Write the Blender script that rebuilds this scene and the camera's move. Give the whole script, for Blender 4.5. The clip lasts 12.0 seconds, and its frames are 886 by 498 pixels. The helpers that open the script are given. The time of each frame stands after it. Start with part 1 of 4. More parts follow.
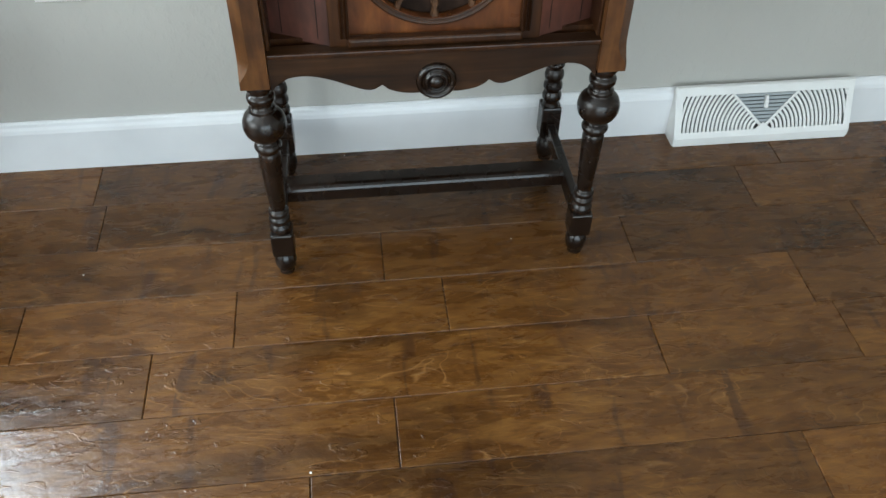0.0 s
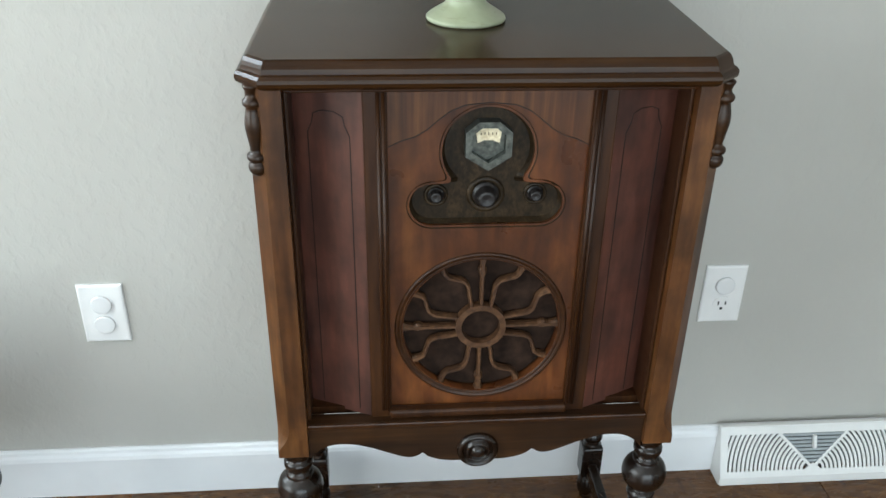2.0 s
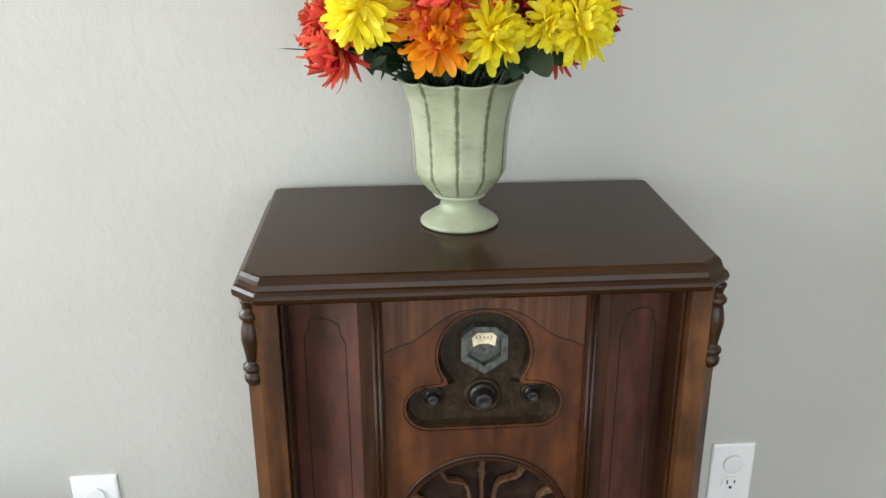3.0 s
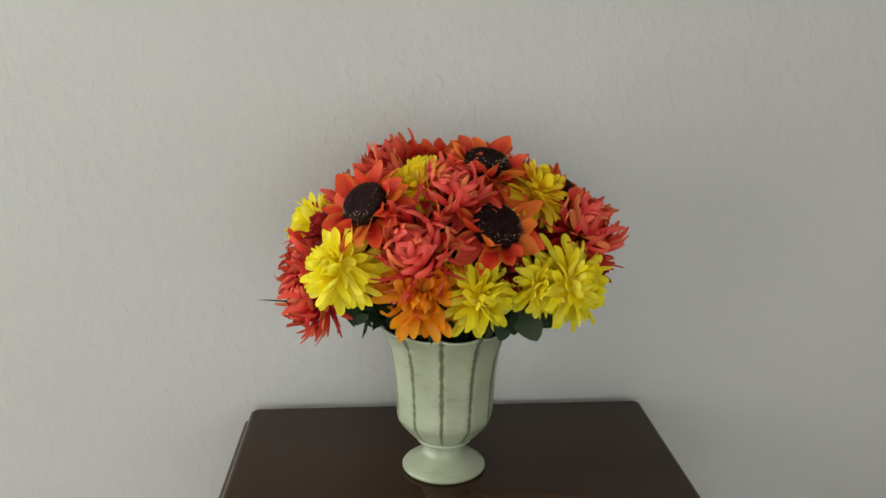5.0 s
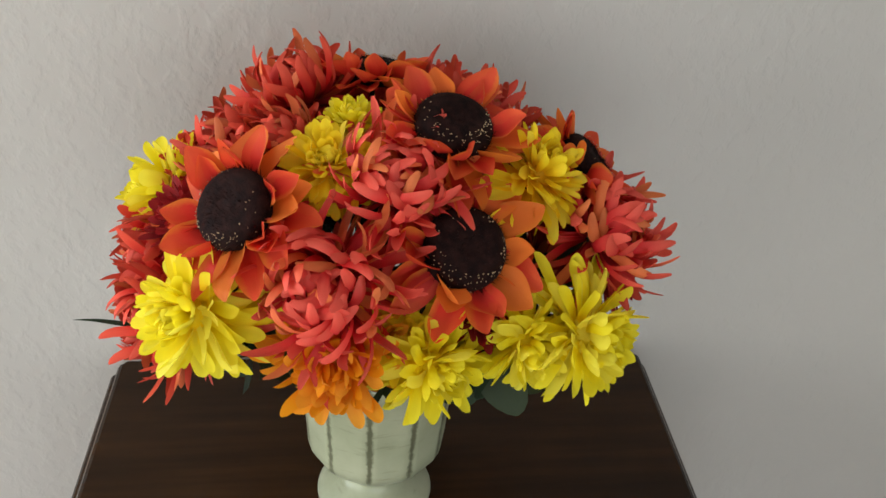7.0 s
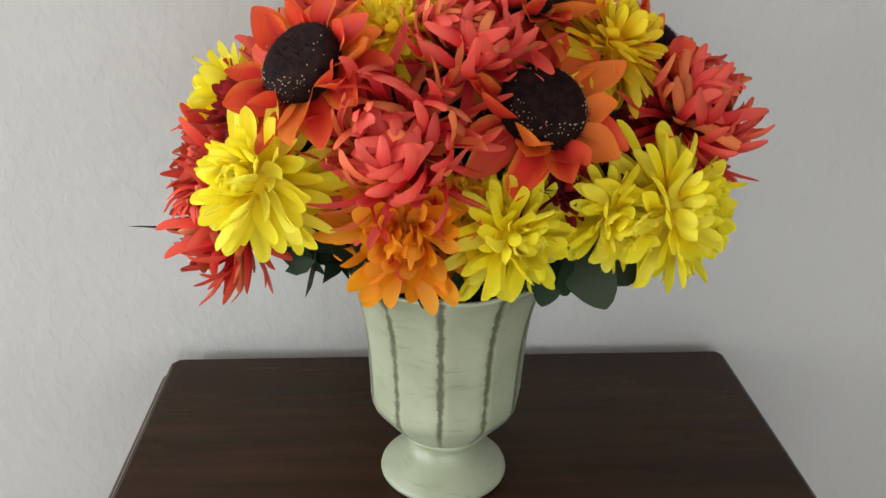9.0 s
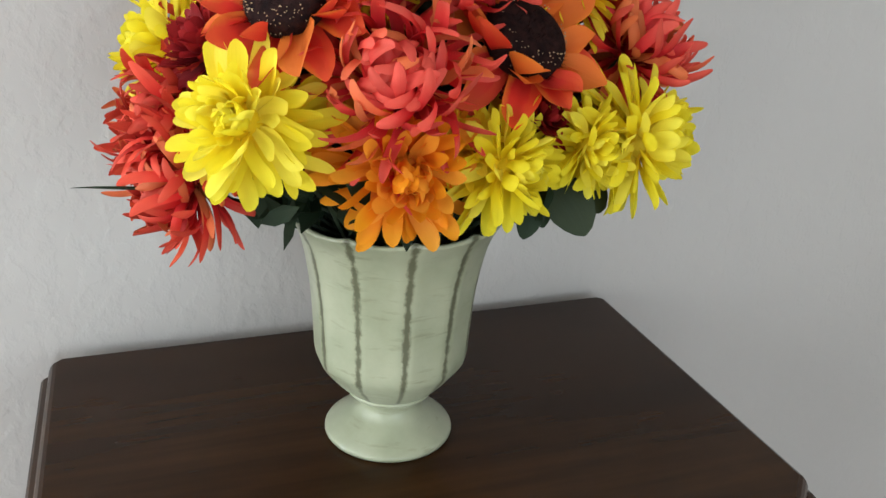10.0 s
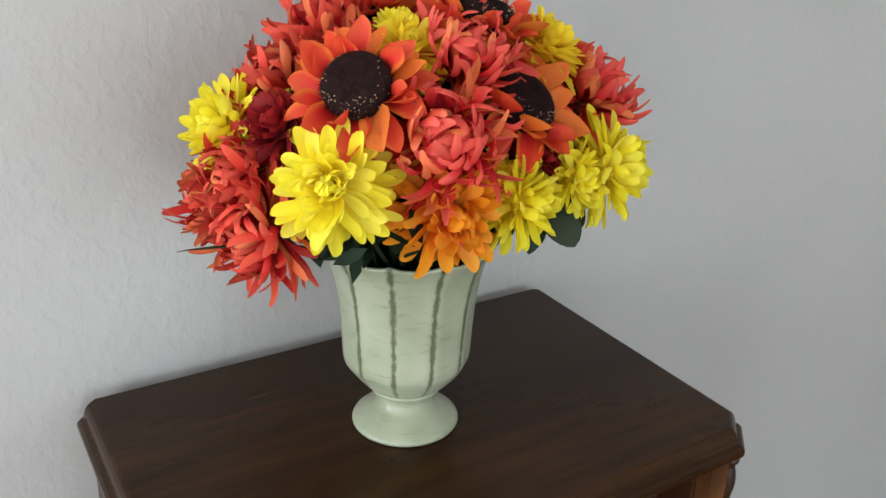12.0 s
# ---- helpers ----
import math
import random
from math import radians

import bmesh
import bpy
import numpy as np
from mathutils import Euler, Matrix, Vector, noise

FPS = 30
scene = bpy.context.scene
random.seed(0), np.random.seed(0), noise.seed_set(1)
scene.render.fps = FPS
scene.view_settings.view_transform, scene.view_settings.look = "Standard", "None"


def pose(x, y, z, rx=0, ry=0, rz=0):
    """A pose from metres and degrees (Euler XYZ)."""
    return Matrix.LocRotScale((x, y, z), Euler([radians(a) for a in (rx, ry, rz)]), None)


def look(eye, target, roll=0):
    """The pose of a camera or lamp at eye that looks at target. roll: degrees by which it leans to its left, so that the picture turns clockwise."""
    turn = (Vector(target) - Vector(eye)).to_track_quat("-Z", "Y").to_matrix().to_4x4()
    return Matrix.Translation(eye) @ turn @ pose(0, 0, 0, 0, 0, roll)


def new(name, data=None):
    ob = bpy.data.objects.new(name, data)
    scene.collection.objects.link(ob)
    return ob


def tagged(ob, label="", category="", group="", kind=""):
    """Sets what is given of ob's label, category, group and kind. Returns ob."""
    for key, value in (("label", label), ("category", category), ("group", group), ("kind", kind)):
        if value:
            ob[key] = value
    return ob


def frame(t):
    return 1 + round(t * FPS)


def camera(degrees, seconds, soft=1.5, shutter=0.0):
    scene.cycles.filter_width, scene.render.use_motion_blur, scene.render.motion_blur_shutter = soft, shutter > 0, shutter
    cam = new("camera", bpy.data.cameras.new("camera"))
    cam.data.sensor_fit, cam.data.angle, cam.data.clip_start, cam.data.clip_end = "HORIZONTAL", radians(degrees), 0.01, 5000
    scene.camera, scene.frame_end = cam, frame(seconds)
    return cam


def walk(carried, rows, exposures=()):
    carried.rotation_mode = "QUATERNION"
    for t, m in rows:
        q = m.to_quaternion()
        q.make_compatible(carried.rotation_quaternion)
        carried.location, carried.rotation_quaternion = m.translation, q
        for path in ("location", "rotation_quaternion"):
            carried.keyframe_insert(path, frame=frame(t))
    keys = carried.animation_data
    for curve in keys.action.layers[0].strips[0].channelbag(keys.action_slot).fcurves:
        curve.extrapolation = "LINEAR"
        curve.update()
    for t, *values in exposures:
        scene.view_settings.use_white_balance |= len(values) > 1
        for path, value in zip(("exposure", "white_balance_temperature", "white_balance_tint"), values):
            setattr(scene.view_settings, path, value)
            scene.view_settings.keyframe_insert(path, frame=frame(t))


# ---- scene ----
cam = camera(54.3, 12.0)
PATH = [
    (0, (-0.124, -1.389, 1.069), (0.065, 0.027, -0.33), 1.3),
    (0.5, (-0.127, -1.364, 1.085), (0.053, 0.119, -0.245), 1.4),
    (1, (-0.129, -1.332, 1.113), (0.036, 0.229, -0.127), 1.3),
    (1.5, (-0.139, -1.299, 1.155), (0.026, 0.369, 0.065), 1.5),
    (2, (-0.13, -1.264, 1.209), (0.015, 0.48, 0.241), 1.0),
    (2.5, (-0.12, -1.246, 1.25), (0.022, 0.571, 0.426), 0.5),
    (3, (-0.115, -1.232, 1.289), (0.022, 0.638, 0.595), -0.2),
    (3.2, (-0.121, -1.221, 1.296), (0.034, 0.67, 0.662), -0.3),
    (4.8, (-0.101, -1.179, 1.428), (0.048, 0.756, 0.943), 0.4),
    (5, (-0.1, -1.139, 1.444), (0.06, 0.796, 0.962), 0.7),
    (5.5, (-0.101, -0.982, 1.498), (0.17, 0.929, 0.976), 1.8),
    (6, (-0.087, -0.847, 1.545), (0.154, 0.964, 0.731), 1.9),
    (6.5, (-0.05, -0.748, 1.562), (0.165, 0.934, 0.503), 3.0),
    (6.7, (-0.052, -0.731, 1.555), (0.199, 0.916, 0.449), 4.5),
    (8.3, (-0.048, -0.676, 1.438), (0.115, 1.056, 0.452), 3.0),
    (8.5, (-0.051, -0.706, 1.412), (0.091, 1.086, 0.533), 2.0),
    (9, (-0.065, -0.76, 1.372), (0.074, 1.073, 0.584), 1.3),
    (9.5, (-0.097, -0.777, 1.344), (0.148, 1.054, 0.577), -0.0),
    (10, (-0.196, -0.744, 1.329), (0.48, 0.98, 0.573), 3.4),
    (10.5, (-0.317, -0.717, 1.363), (0.608, 0.894, 0.621), 1.5),
    (11, (-0.366, -0.731, 1.398), (0.653, 0.839, 0.694), 1.3),
    (11.5, (-0.37, -0.763, 1.411), (0.636, 0.797, 0.666), 1.2),
    (12, (-0.367, -0.792, 1.395), (0.636, 0.764, 0.639), 1.9),
]
walk(cam, [(t, look(eye, target, roll)) for t, eye, target, roll in PATH],
     [(0, 0.02, 6000, 2), (0.5, -0.17, 5800, 1), (1.0, -0.43, 5750, 0), (1.5, -0.36, 5800, -1), (2.0, 0.1, 6050, 3), (2.5, 0.15, 6200, 5), (3.2, 0.1, 6350, 8), (4.8, -0.48, 6500, 8), (5.5, -0.6, 6600, 8), (6.0, -0.66, 6600, 9), (6.5, -0.45, 6600, 11), (8.5, -0.26, 6400, 12), (9.5, -0.18, 6250, 12), (12, -0.18, 6050, 12)])

# ---- world, window light ----
world = bpy.data.worlds.new("world")
scene.world = world
world.use_nodes = True
wn = world.node_tree
sky = wn.nodes.new("ShaderNodeTexSky")
sky.sky_type, sky.sun_disc = "NISHITA", False
sky.sun_elevation, sky.sun_rotation = radians(40), radians(200)
wn.nodes["Background"].inputs["Strength"].default_value = 0.12
wn.links.new(sky.outputs[0], wn.nodes["Background"].inputs["Color"])

# room: the far wall is at y = 0, the side wall with a window at x = ROOM_L
ROOM_L, ROOM_R, ROOM_B, ROOM_H = -2.3, 2.6, -3.9, 2.55
WIN_L = (-2.5, -0.7, 0.45, 2.15)      # window in the side wall: y0, y1, z0, z1
WIN_B = (-1.35, 1.95, 0.12, 2.2)        # window in the wall behind: x0, x1, z0, z1
WIN_N = (-2.1, -1.06, 0.85, 2.15)      # window in the far wall, beside the view


def window_lamp(name, m, w, h, power, colour):
    data = bpy.data.lights.new(name, "AREA")
    data.shape, data.size, data.size_y, data.energy, data.color = "RECTANGLE", w, h, power, colour
    lamp = new(name, data)
    lamp.matrix_world = m
    return lamp


LEFT_POWER, BACK_POWER, NORTH_POWER = 60, 68, 100
window_lamp("window_light", look((ROOM_L - 0.06, (WIN_L[0] + WIN_L[1]) / 2, (WIN_L[2] + WIN_L[3]) / 2), (5, (WIN_L[0] + WIN_L[1]) / 2, 1.0)), 1.74, 1.64, LEFT_POWER, (0.97, 0.97, 0.94))
window_lamp("window_light", look(((WIN_B[0] + WIN_B[1]) / 2, ROOM_B - 0.06, 1.16), ((WIN_B[0] + WIN_B[1]) / 2, 5, 1.16)), 3.2, 2.0, BACK_POWER, (0.88, 0.95, 1.0))
window_lamp("window_light", look(((WIN_N[0] + WIN_N[1]) / 2, 0.07, 1.5), ((WIN_N[0] + WIN_N[1]) / 2, -5, 1.5)), 0.9, 1.24, NORTH_POWER, (0.86, 0.93, 1.0))


# ---- materials ----
class Nodes:
    """A small wrapper for building node materials."""

    def __init__(self, name):
        self.mat = bpy.data.materials.new(name)
        self.mat.use_nodes = True
        self.tree = self.mat.node_tree
        self.bsdf = self.tree.nodes["Principled BSDF"]

    def node(self, kind, **values):
        n = self.tree.nodes.new("ShaderNode" + kind)
        for key, value in values.items():
            n.inputs[key.replace("_", " ")].default_value = value
        return n

    def link(self, a, b):
        self.tree.links.new(a, b)

    def put(self, **values):
        for key, value in values.items():
            self.bsdf.inputs[key.replace("_", " ")].default_value = value
        return self

    def coords(self, scale=(1, 1, 1), kind="Object", shift=0.0):
        """Texture coordinates, stretched, and shifted from piece to piece."""
        tc = self.node("TexCoord")
        mp = self.node("Mapping")
        mp.inputs["Scale"].default_value = scale
        self.link(tc.outputs[kind], mp.inputs["Vector"])
        if shift:
            info = self.node("ObjectInfo")
            mul = self.node("Math")
            mul.operation = "MULTIPLY"
            mul.inputs[1].default_value = shift
            self.link(info.outputs["Random"], mul.inputs[0])
            comb = self.node("CombineXYZ")
            for i in range(3):
                self.link(mul.outputs[0], comb.inputs[i])
            self.link(comb.outputs[0], mp.inputs["Location"])
        return mp.outputs[0]

    def noise(self, vec, scale, detail=4.0, rough=0.55, distort=0.0):
        n = self.node("TexNoise", Scale=scale, Detail=detail, Roughness=rough, Distortion=distort)
        self.link(vec, n.inputs["Vector"])
        return n.outputs["Fac"]

    def ramp(self, fac, *stops):
        n = self.node("ValToRGB")
        while len(n.color_ramp.elements) < len(stops):
            n.color_ramp.elements.new(0.5)
        for e, (at, c) in zip(n.color_ramp.elements, stops):
            e.position = at
            e.color = (*c, 1) if not isinstance(c, (int, float)) else (c, c, c, 1)
        self.link(fac, n.inputs[0])
        return n.outputs[0]

    def mix(self, fac, a, b, mode="MIX"):
        n = self.node("Mix")
        n.data_type, n.blend_type = "RGBA", mode
        for value, slot in ((fac, 0), (a, 6), (b, 7)):
            if isinstance(value, (int, float)):
                n.inputs[slot].default_value = value
            elif isinstance(value, tuple):
                n.inputs[slot].default_value = (*value, 1)
            else:
                self.link(value, n.inputs[slot])
        return n.outputs[2]

    def colour(self, socket):
        self.link(socket, self.bsdf.inputs["Base Color"])
        return self

    def rough(self, socket):
        self.link(socket, self.bsdf.inputs["Roughness"])
        return self

    def bump(self, *layers):
        """Layers of (height socket, distance in metres, strength)."""
        normal = None
        for height, dist, strength in layers:
            n = self.node("Bump", Distance=dist, Strength=strength)
            self.link(height, n.inputs["Height"])
            if normal is not None:
                self.link(normal, n.inputs["Normal"])
            normal = n.outputs[0]
        self.link(normal, self.bsdf.inputs["Normal"])
        return self


def wood(name, dark, mid, light, grain=(1, 1, 0.06), scale=55.0, gloss=0.34, coat=0.08, blotch=0.5, shine=0.35, uneven=0.12, spread=1.0):
    """Old varnished wood, its grain running along the axis that is squeezed."""
    m = Nodes(name)
    v = m.coords(grain, shift=7.0)
    fine = m.noise(v, scale * 3, 3, 0.55)
    broad = m.noise(v, scale * 0.6, 4, 0.55, 0.5)
    col = m.ramp(m.mix(0.45, broad, fine), (0.28, dark), (0.5, mid), (0.74, light))
    patch = m.ramp(m.noise(m.coords(), 8.0, 5, 0.6, 0.3), (0.34, 0.34), (0.62, 1.08))
    smudge = m.ramp(m.noise(m.coords((1, 1, 0.45)), 34.0, 4, 0.6, 0.4), (0.34, 0.62), (0.6, 1.06))
    patch = m.mix(1.0, patch, smudge, "MULTIPLY")
    col = m.mix(1.0, m.mix(blotch, col, m.mix(1.0, col, patch, "MULTIPLY")), (0.82, 0.8, 0.78), "MULTIPLY")
    m.colour(col)
    m.rough(m.ramp(m.noise(m.coords(), 18.0, 3), (0.3, gloss - 0.05 * spread), (0.7, gloss + 0.1 * spread)))
    m.put(Coat_Weight=coat, Coat_Roughness=0.22, Specular_IOR_Level=shine)
    m.bump((fine, 0.0002, 0.04), (m.noise(m.coords(), 16.0, 2), 0.002, uneven))
    return m.mat


M = {}
M["walnut"] = wood("walnut", (0.016, 0.006, 0.0022), (0.045, 0.0165, 0.0055), (0.085, 0.033, 0.0095), shine=0.26)
M["walnut_red"] = wood("reddish_walnut_veneer", (0.024, 0.008, 0.0055), (0.098, 0.033, 0.022), (0.195, 0.069, 0.043), grain=(1, 1, 0.15), scale=22, gloss=0.46, coat=0.0, blotch=0.85, shine=0.6)
M["walnut_mid"] = wood("figured_walnut_veneer", (0.028, 0.0085, 0.0036), (0.128, 0.041, 0.0125), (0.27, 0.10, 0.028), grain=(1, 1, 0.16), scale=18, gloss=0.3, coat=0.1, shine=0.35, blotch=0.85)
M["walnut_light"] = wood("worn_walnut", (0.03, 0.011, 0.004), (0.115, 0.045, 0.014), (0.25, 0.113, 0.036), grain=(1, 1, 0.12), scale=26, blotch=0.8, shine=0.35, coat=0.1)
M["walnut_across"] = wood("walnut_across", (0.01, 0.0045, 0.0018), (0.036, 0.015, 0.005), (0.085, 0.037, 0.0125), grain=(0.06, 1, 1))
M["top_wood"] = wood("walnut_top", (0.016, 0.0066, 0.0022), (0.034, 0.0142, 0.0044), (0.062, 0.027, 0.0082), grain=(0.08, 1, 1), scale=22, gloss=0.2, coat=0.0, shine=0.18, uneven=0.0, blotch=0.2, spread=0.15)
M["dark_turned"] = wood("dark_turned_wood", (0.006, 0.003, 0.0016), (0.012, 0.0056, 0.0028), (0.03, 0.0135, 0.006), grain=(1, 1, 0.3), gloss=0.24, coat=0.1, shine=0.45)
M["zebra"] = wood("striped_veneer", (0.026, 0.0085, 0.0032), (0.105, 0.038, 0.0135), (0.22, 0.098, 0.034), grain=(1, 1, 0.03), scale=60, gloss=0.36, blotch=0.5)
M["carved"] = wood("carved_dark_wood", (0.006, 0.004, 0.002), (0.03, 0.019, 0.009), (0.09, 0.058, 0.028), grain=(1, 1, 0.6), scale=110, gloss=0.42, coat=0.0, shine=0.2)
M["fret_wood"] = wood("fret_wood", (0.024, 0.0095, 0.0045), (0.1, 0.048, 0.023), (0.25, 0.13, 0.063), grain=(1, 1, 1), scale=45, gloss=0.42)

m = Nodes("inlay_groove")
m.put(Base_Color=(0.006, 0.003, 0.002, 1), Roughness=0.5)
M["groove"] = m.mat

m = Nodes("speaker_cloth")
m.colour(m.ramp(m.noise(m.coords(), 45, 5, 0.6), (0.35, (0.010, 0.005, 0.003)), (0.68, (0.036, 0.019, 0.012)))).put(Roughness=0.9, Specular_IOR_Level=0.2)
M["cloth"] = m.mat

m = Nodes("black_bakelite")
m.put(Base_Color=(0.012, 0.01, 0.01, 1), Roughness=0.4)
m.bump((m.noise(m.coords(), 120, 3), 0.0005, 0.15))
M["bakelite"] = m.mat

m = Nodes("dial_metal")
m.colour(m.ramp(m.noise(m.coords(), 160, 4), (0.3, (0.05, 0.055, 0.05)), (0.7, (0.16, 0.17, 0.15)))).put(Roughness=0.32, Metallic=0.6)
M["dial_metal"] = m.mat

m = Nodes("dial_face")
m.colour(m.ramp(m.noise(m.coords(), 220, 3), (0.35, (0.62, 0.52, 0.33)), (0.65, (0.85, 0.76, 0.55)))).put(Roughness=0.4)
M["dial_face"] = m.mat

m = Nodes("painted_wall")
v = m.coords()
blot = m.ramp(m.noise(m.coords((1, 1, 0.75)), 50, 4, 0.55, 0.15), (0.45, 0.0), (0.60, 1.0))
peel = m.noise(v, 240, 3, 0.6)
tone = m.noise(v, 2.2, 3)
m.colour(m.ramp(tone, (0.3, (0.45, 0.44, 0.405)), (0.7, (0.49, 0.48, 0.445)))).put(Roughness=0.52)
m.bump((blot, 0.001, 0.42), (peel, 0.0006, 0.16))
M["wall"] = m.mat

m = Nodes("ceiling_paint")
m.put(Base_Color=(0.78, 0.77, 0.75, 1), Roughness=0.8)
m.bump((m.noise(m.coords(), 90, 4), 0.002, 0.4))
M["ceiling"] = m.mat

m = Nodes("white_trim_paint")
v = m.coords()
m.colour(m.ramp(m.noise(v, 6, 4), (0.3, (0.74, 0.75, 0.76)), (0.7, (0.81, 0.82, 0.83)))).put(Roughness=0.34)
m.bump((m.noise(m.coords((0.1, 1, 1)), 130, 3), 0.0006, 0.2))
M["trim"] = m.mat

m = Nodes("white_metal_paint")
m.colour(m.ramp(m.noise(m.coords(), 12, 4), (0.3, (0.76, 0.76, 0.74)), (0.7, (0.83, 0.83, 0.81)))).put(Roughness=0.36)
M["vent_white"] = m.mat
m = Nodes("vent_inside")
m.put(Base_Color=(0.14, 0.15, 0.15, 1), Roughness=0.8)
M["vent_dark"] = m.mat
m = Nodes("grey_damper")
m.put(Base_Color=(0.34, 0.37, 0.38, 1), Roughness=0.5)
M["damper"] = m.mat

m = Nodes("white_plastic")
m.colour(m.ramp(m.noise(m.coords(), 20, 3), (0.3, (0.79, 0.79, 0.78)), (0.7, (0.84, 0.84, 0.83)))).put(Roughness=0.3)
M["plastic"] = m.mat
m = Nodes("clear_grey_plastic")
m.put(Base_Color=(0.765, 0.77, 0.77, 1), Roughness=0.25)
M["cap"] = m.mat
m = Nodes("socket_slot")
m.put(Base_Color=(0.02, 0.02, 0.02, 1), Roughness=0.7)
M["slot"] = m.mat

# stained, hand-scraped maple planks; every plank has its own tone and figure
m = Nodes("maple_plank")
v = m.coords((0.22, 1, 1), shift=11.0)
v2 = m.coords((0.3, 1, 1), shift=5.0)
info = m.node("ObjectInfo")
grain = m.noise(v, 130, 5, 0.65, 0.4)
figure = m.noise(v2, 30, 6, 0.66, 0.6)
blots = m.noise(v2, 7.5, 3, 0.55, 0.8)
col = m.ramp(m.mix(0.55, figure, grain), (0.3, (0.044, 0.0145, 0.0034)), (0.5, (0.108, 0.0425, 0.0085)), (0.7, (0.205, 0.093, 0.019)))
col = m.mix(1.0, col, m.ramp(blots, (0.32, 0.48), (0.5, 1.0)), "MULTIPLY")
marks = m.ramp(m.noise(m.coords((2.6, 0.55, 1), shift=3.0), 10, 3, 0.5, 0.7), (0.615, 0.0), (0.68, 1.0))
col = m.mix(m.mix(0.55, (0, 0, 0), marks), col, (0.03, 0.011, 0.005))
swell = m.node("Math")
swell.operation = "MULTIPLY"
swell.inputs[1].default_value = 15.0
m.link(m.noise(m.coords((0.3, 1, 1), shift=13.0), 11, 3, 0.5, 0.5), swell.inputs[0])
rings = m.node("Math")
rings.operation = "FRACT"
m.link(swell.outputs[0], rings.inputs[0])
ring_line = m.ramp(rings.outputs[0], (0.0, 0.0), (0.07, 1.0), (0.16, 0.0))
where = m.ramp(m.noise(m.coords((0.6, 1, 1), shift=17.0), 14, 2, 0.5), (0.44, 0.0), (0.62, 0.42))
ring_line = m.mix(1.0, ring_line, where, "MULTIPLY")
col = m.mix(ring_line, col, (0.34, 0.17, 0.055))
ring_dark = m.mix(1.0, m.ramp(rings.outputs[0], (0.16, 0.0), (0.22, 0.5), (0.4, 0.0)), where, "MULTIPLY")
col = m.mix(ring_dark, col, (0.045, 0.016, 0.005))
col = m.mix(1.0, col, m.ramp(info.outputs["Random"], (0.0, 0.72), (1.0, 1.22)), "MULTIPLY")
m.colour(col)
m.rough(m.ramp(figure, (0.3, 0.2), (0.7, 0.36)))
m.put(Coat_Weight=0.08, Coat_Roughness=0.12, Specular_IOR_Level=0.42)
scrape = m.noise(m.coords((0.35, 1, 1), shift=9.0), 22, 2, 0.45)
dents = m.noise(m.coords((0.6, 1, 1), shift=6.0), 75, 2, 0.5, 0.6)
chatter = m.ramp(m.noise(m.coords((0.5, 1, 1), shift=2.0), 38, 3, 0.5, 1.4), (0.60, 0.0), (0.64, 1.0))
m.bump((scrape, 0.004, 0.35), (dents, 0.0016, 0.5), (chatter, 0.001, 0.5), (grain, 0.0006, 0.3))
M["plank"] = m.mat
m = Nodes("floor_joint")
m.put(Base_Color=(0.03, 0.013, 0.005, 1), Roughness=0.7)
M["joint"] = m.mat

# pale green glaze, with dark wash left in the grooves (the UV's u runs along the flutes)
m = Nodes("celadon_glaze")
v = m.coords()
uv = m.node("UVMap")
sep = m.node("SeparateXYZ")
m.link(uv.outputs[0], sep.inputs[0])
wob = m.node("Math")
wob.operation = "MULTIPLY_ADD"
wob.inputs[1].default_value, wob.inputs[2].default_value = 0.24, -0.12
m.link(m.noise(v, 130, 5, 0.7), wob.inputs[0])
add = m.node("Math")
add.operation = "ADD"
m.link(sep.outputs[0], add.inputs[0])
m.link(wob.outputs[0], add.inputs[1])
groove = m.ramp(add.outputs[0], (0.025, 1.0), (0.086, 0.0))
body = m.ramp(m.noise(v, 24, 5), (0.3, (0.29, 0.32, 0.205)), (0.7, (0.40, 0.425, 0.29)))
wash = m.ramp(m.noise(m.coords((2.5, 2.5, 16)), 11, 5, 0.65), (0.58, 0.0), (0.72, 0.55))
col = m.mix(wash, body, (0.17, 0.18, 0.10))
col = m.mix(m.mix(0.85, (0, 0, 0), groove), col, (0.075, 0.078, 0.04))
m.colour(col).put(Roughness=0.33, Coat_Weight=0.15, Coat_Roughness=0.2)
m.bump((m.noise(v, 45, 4), 0.0015, 0.2), (m.noise(v, 300, 2), 0.0004, 0.15))
M["glaze"] = m.mat


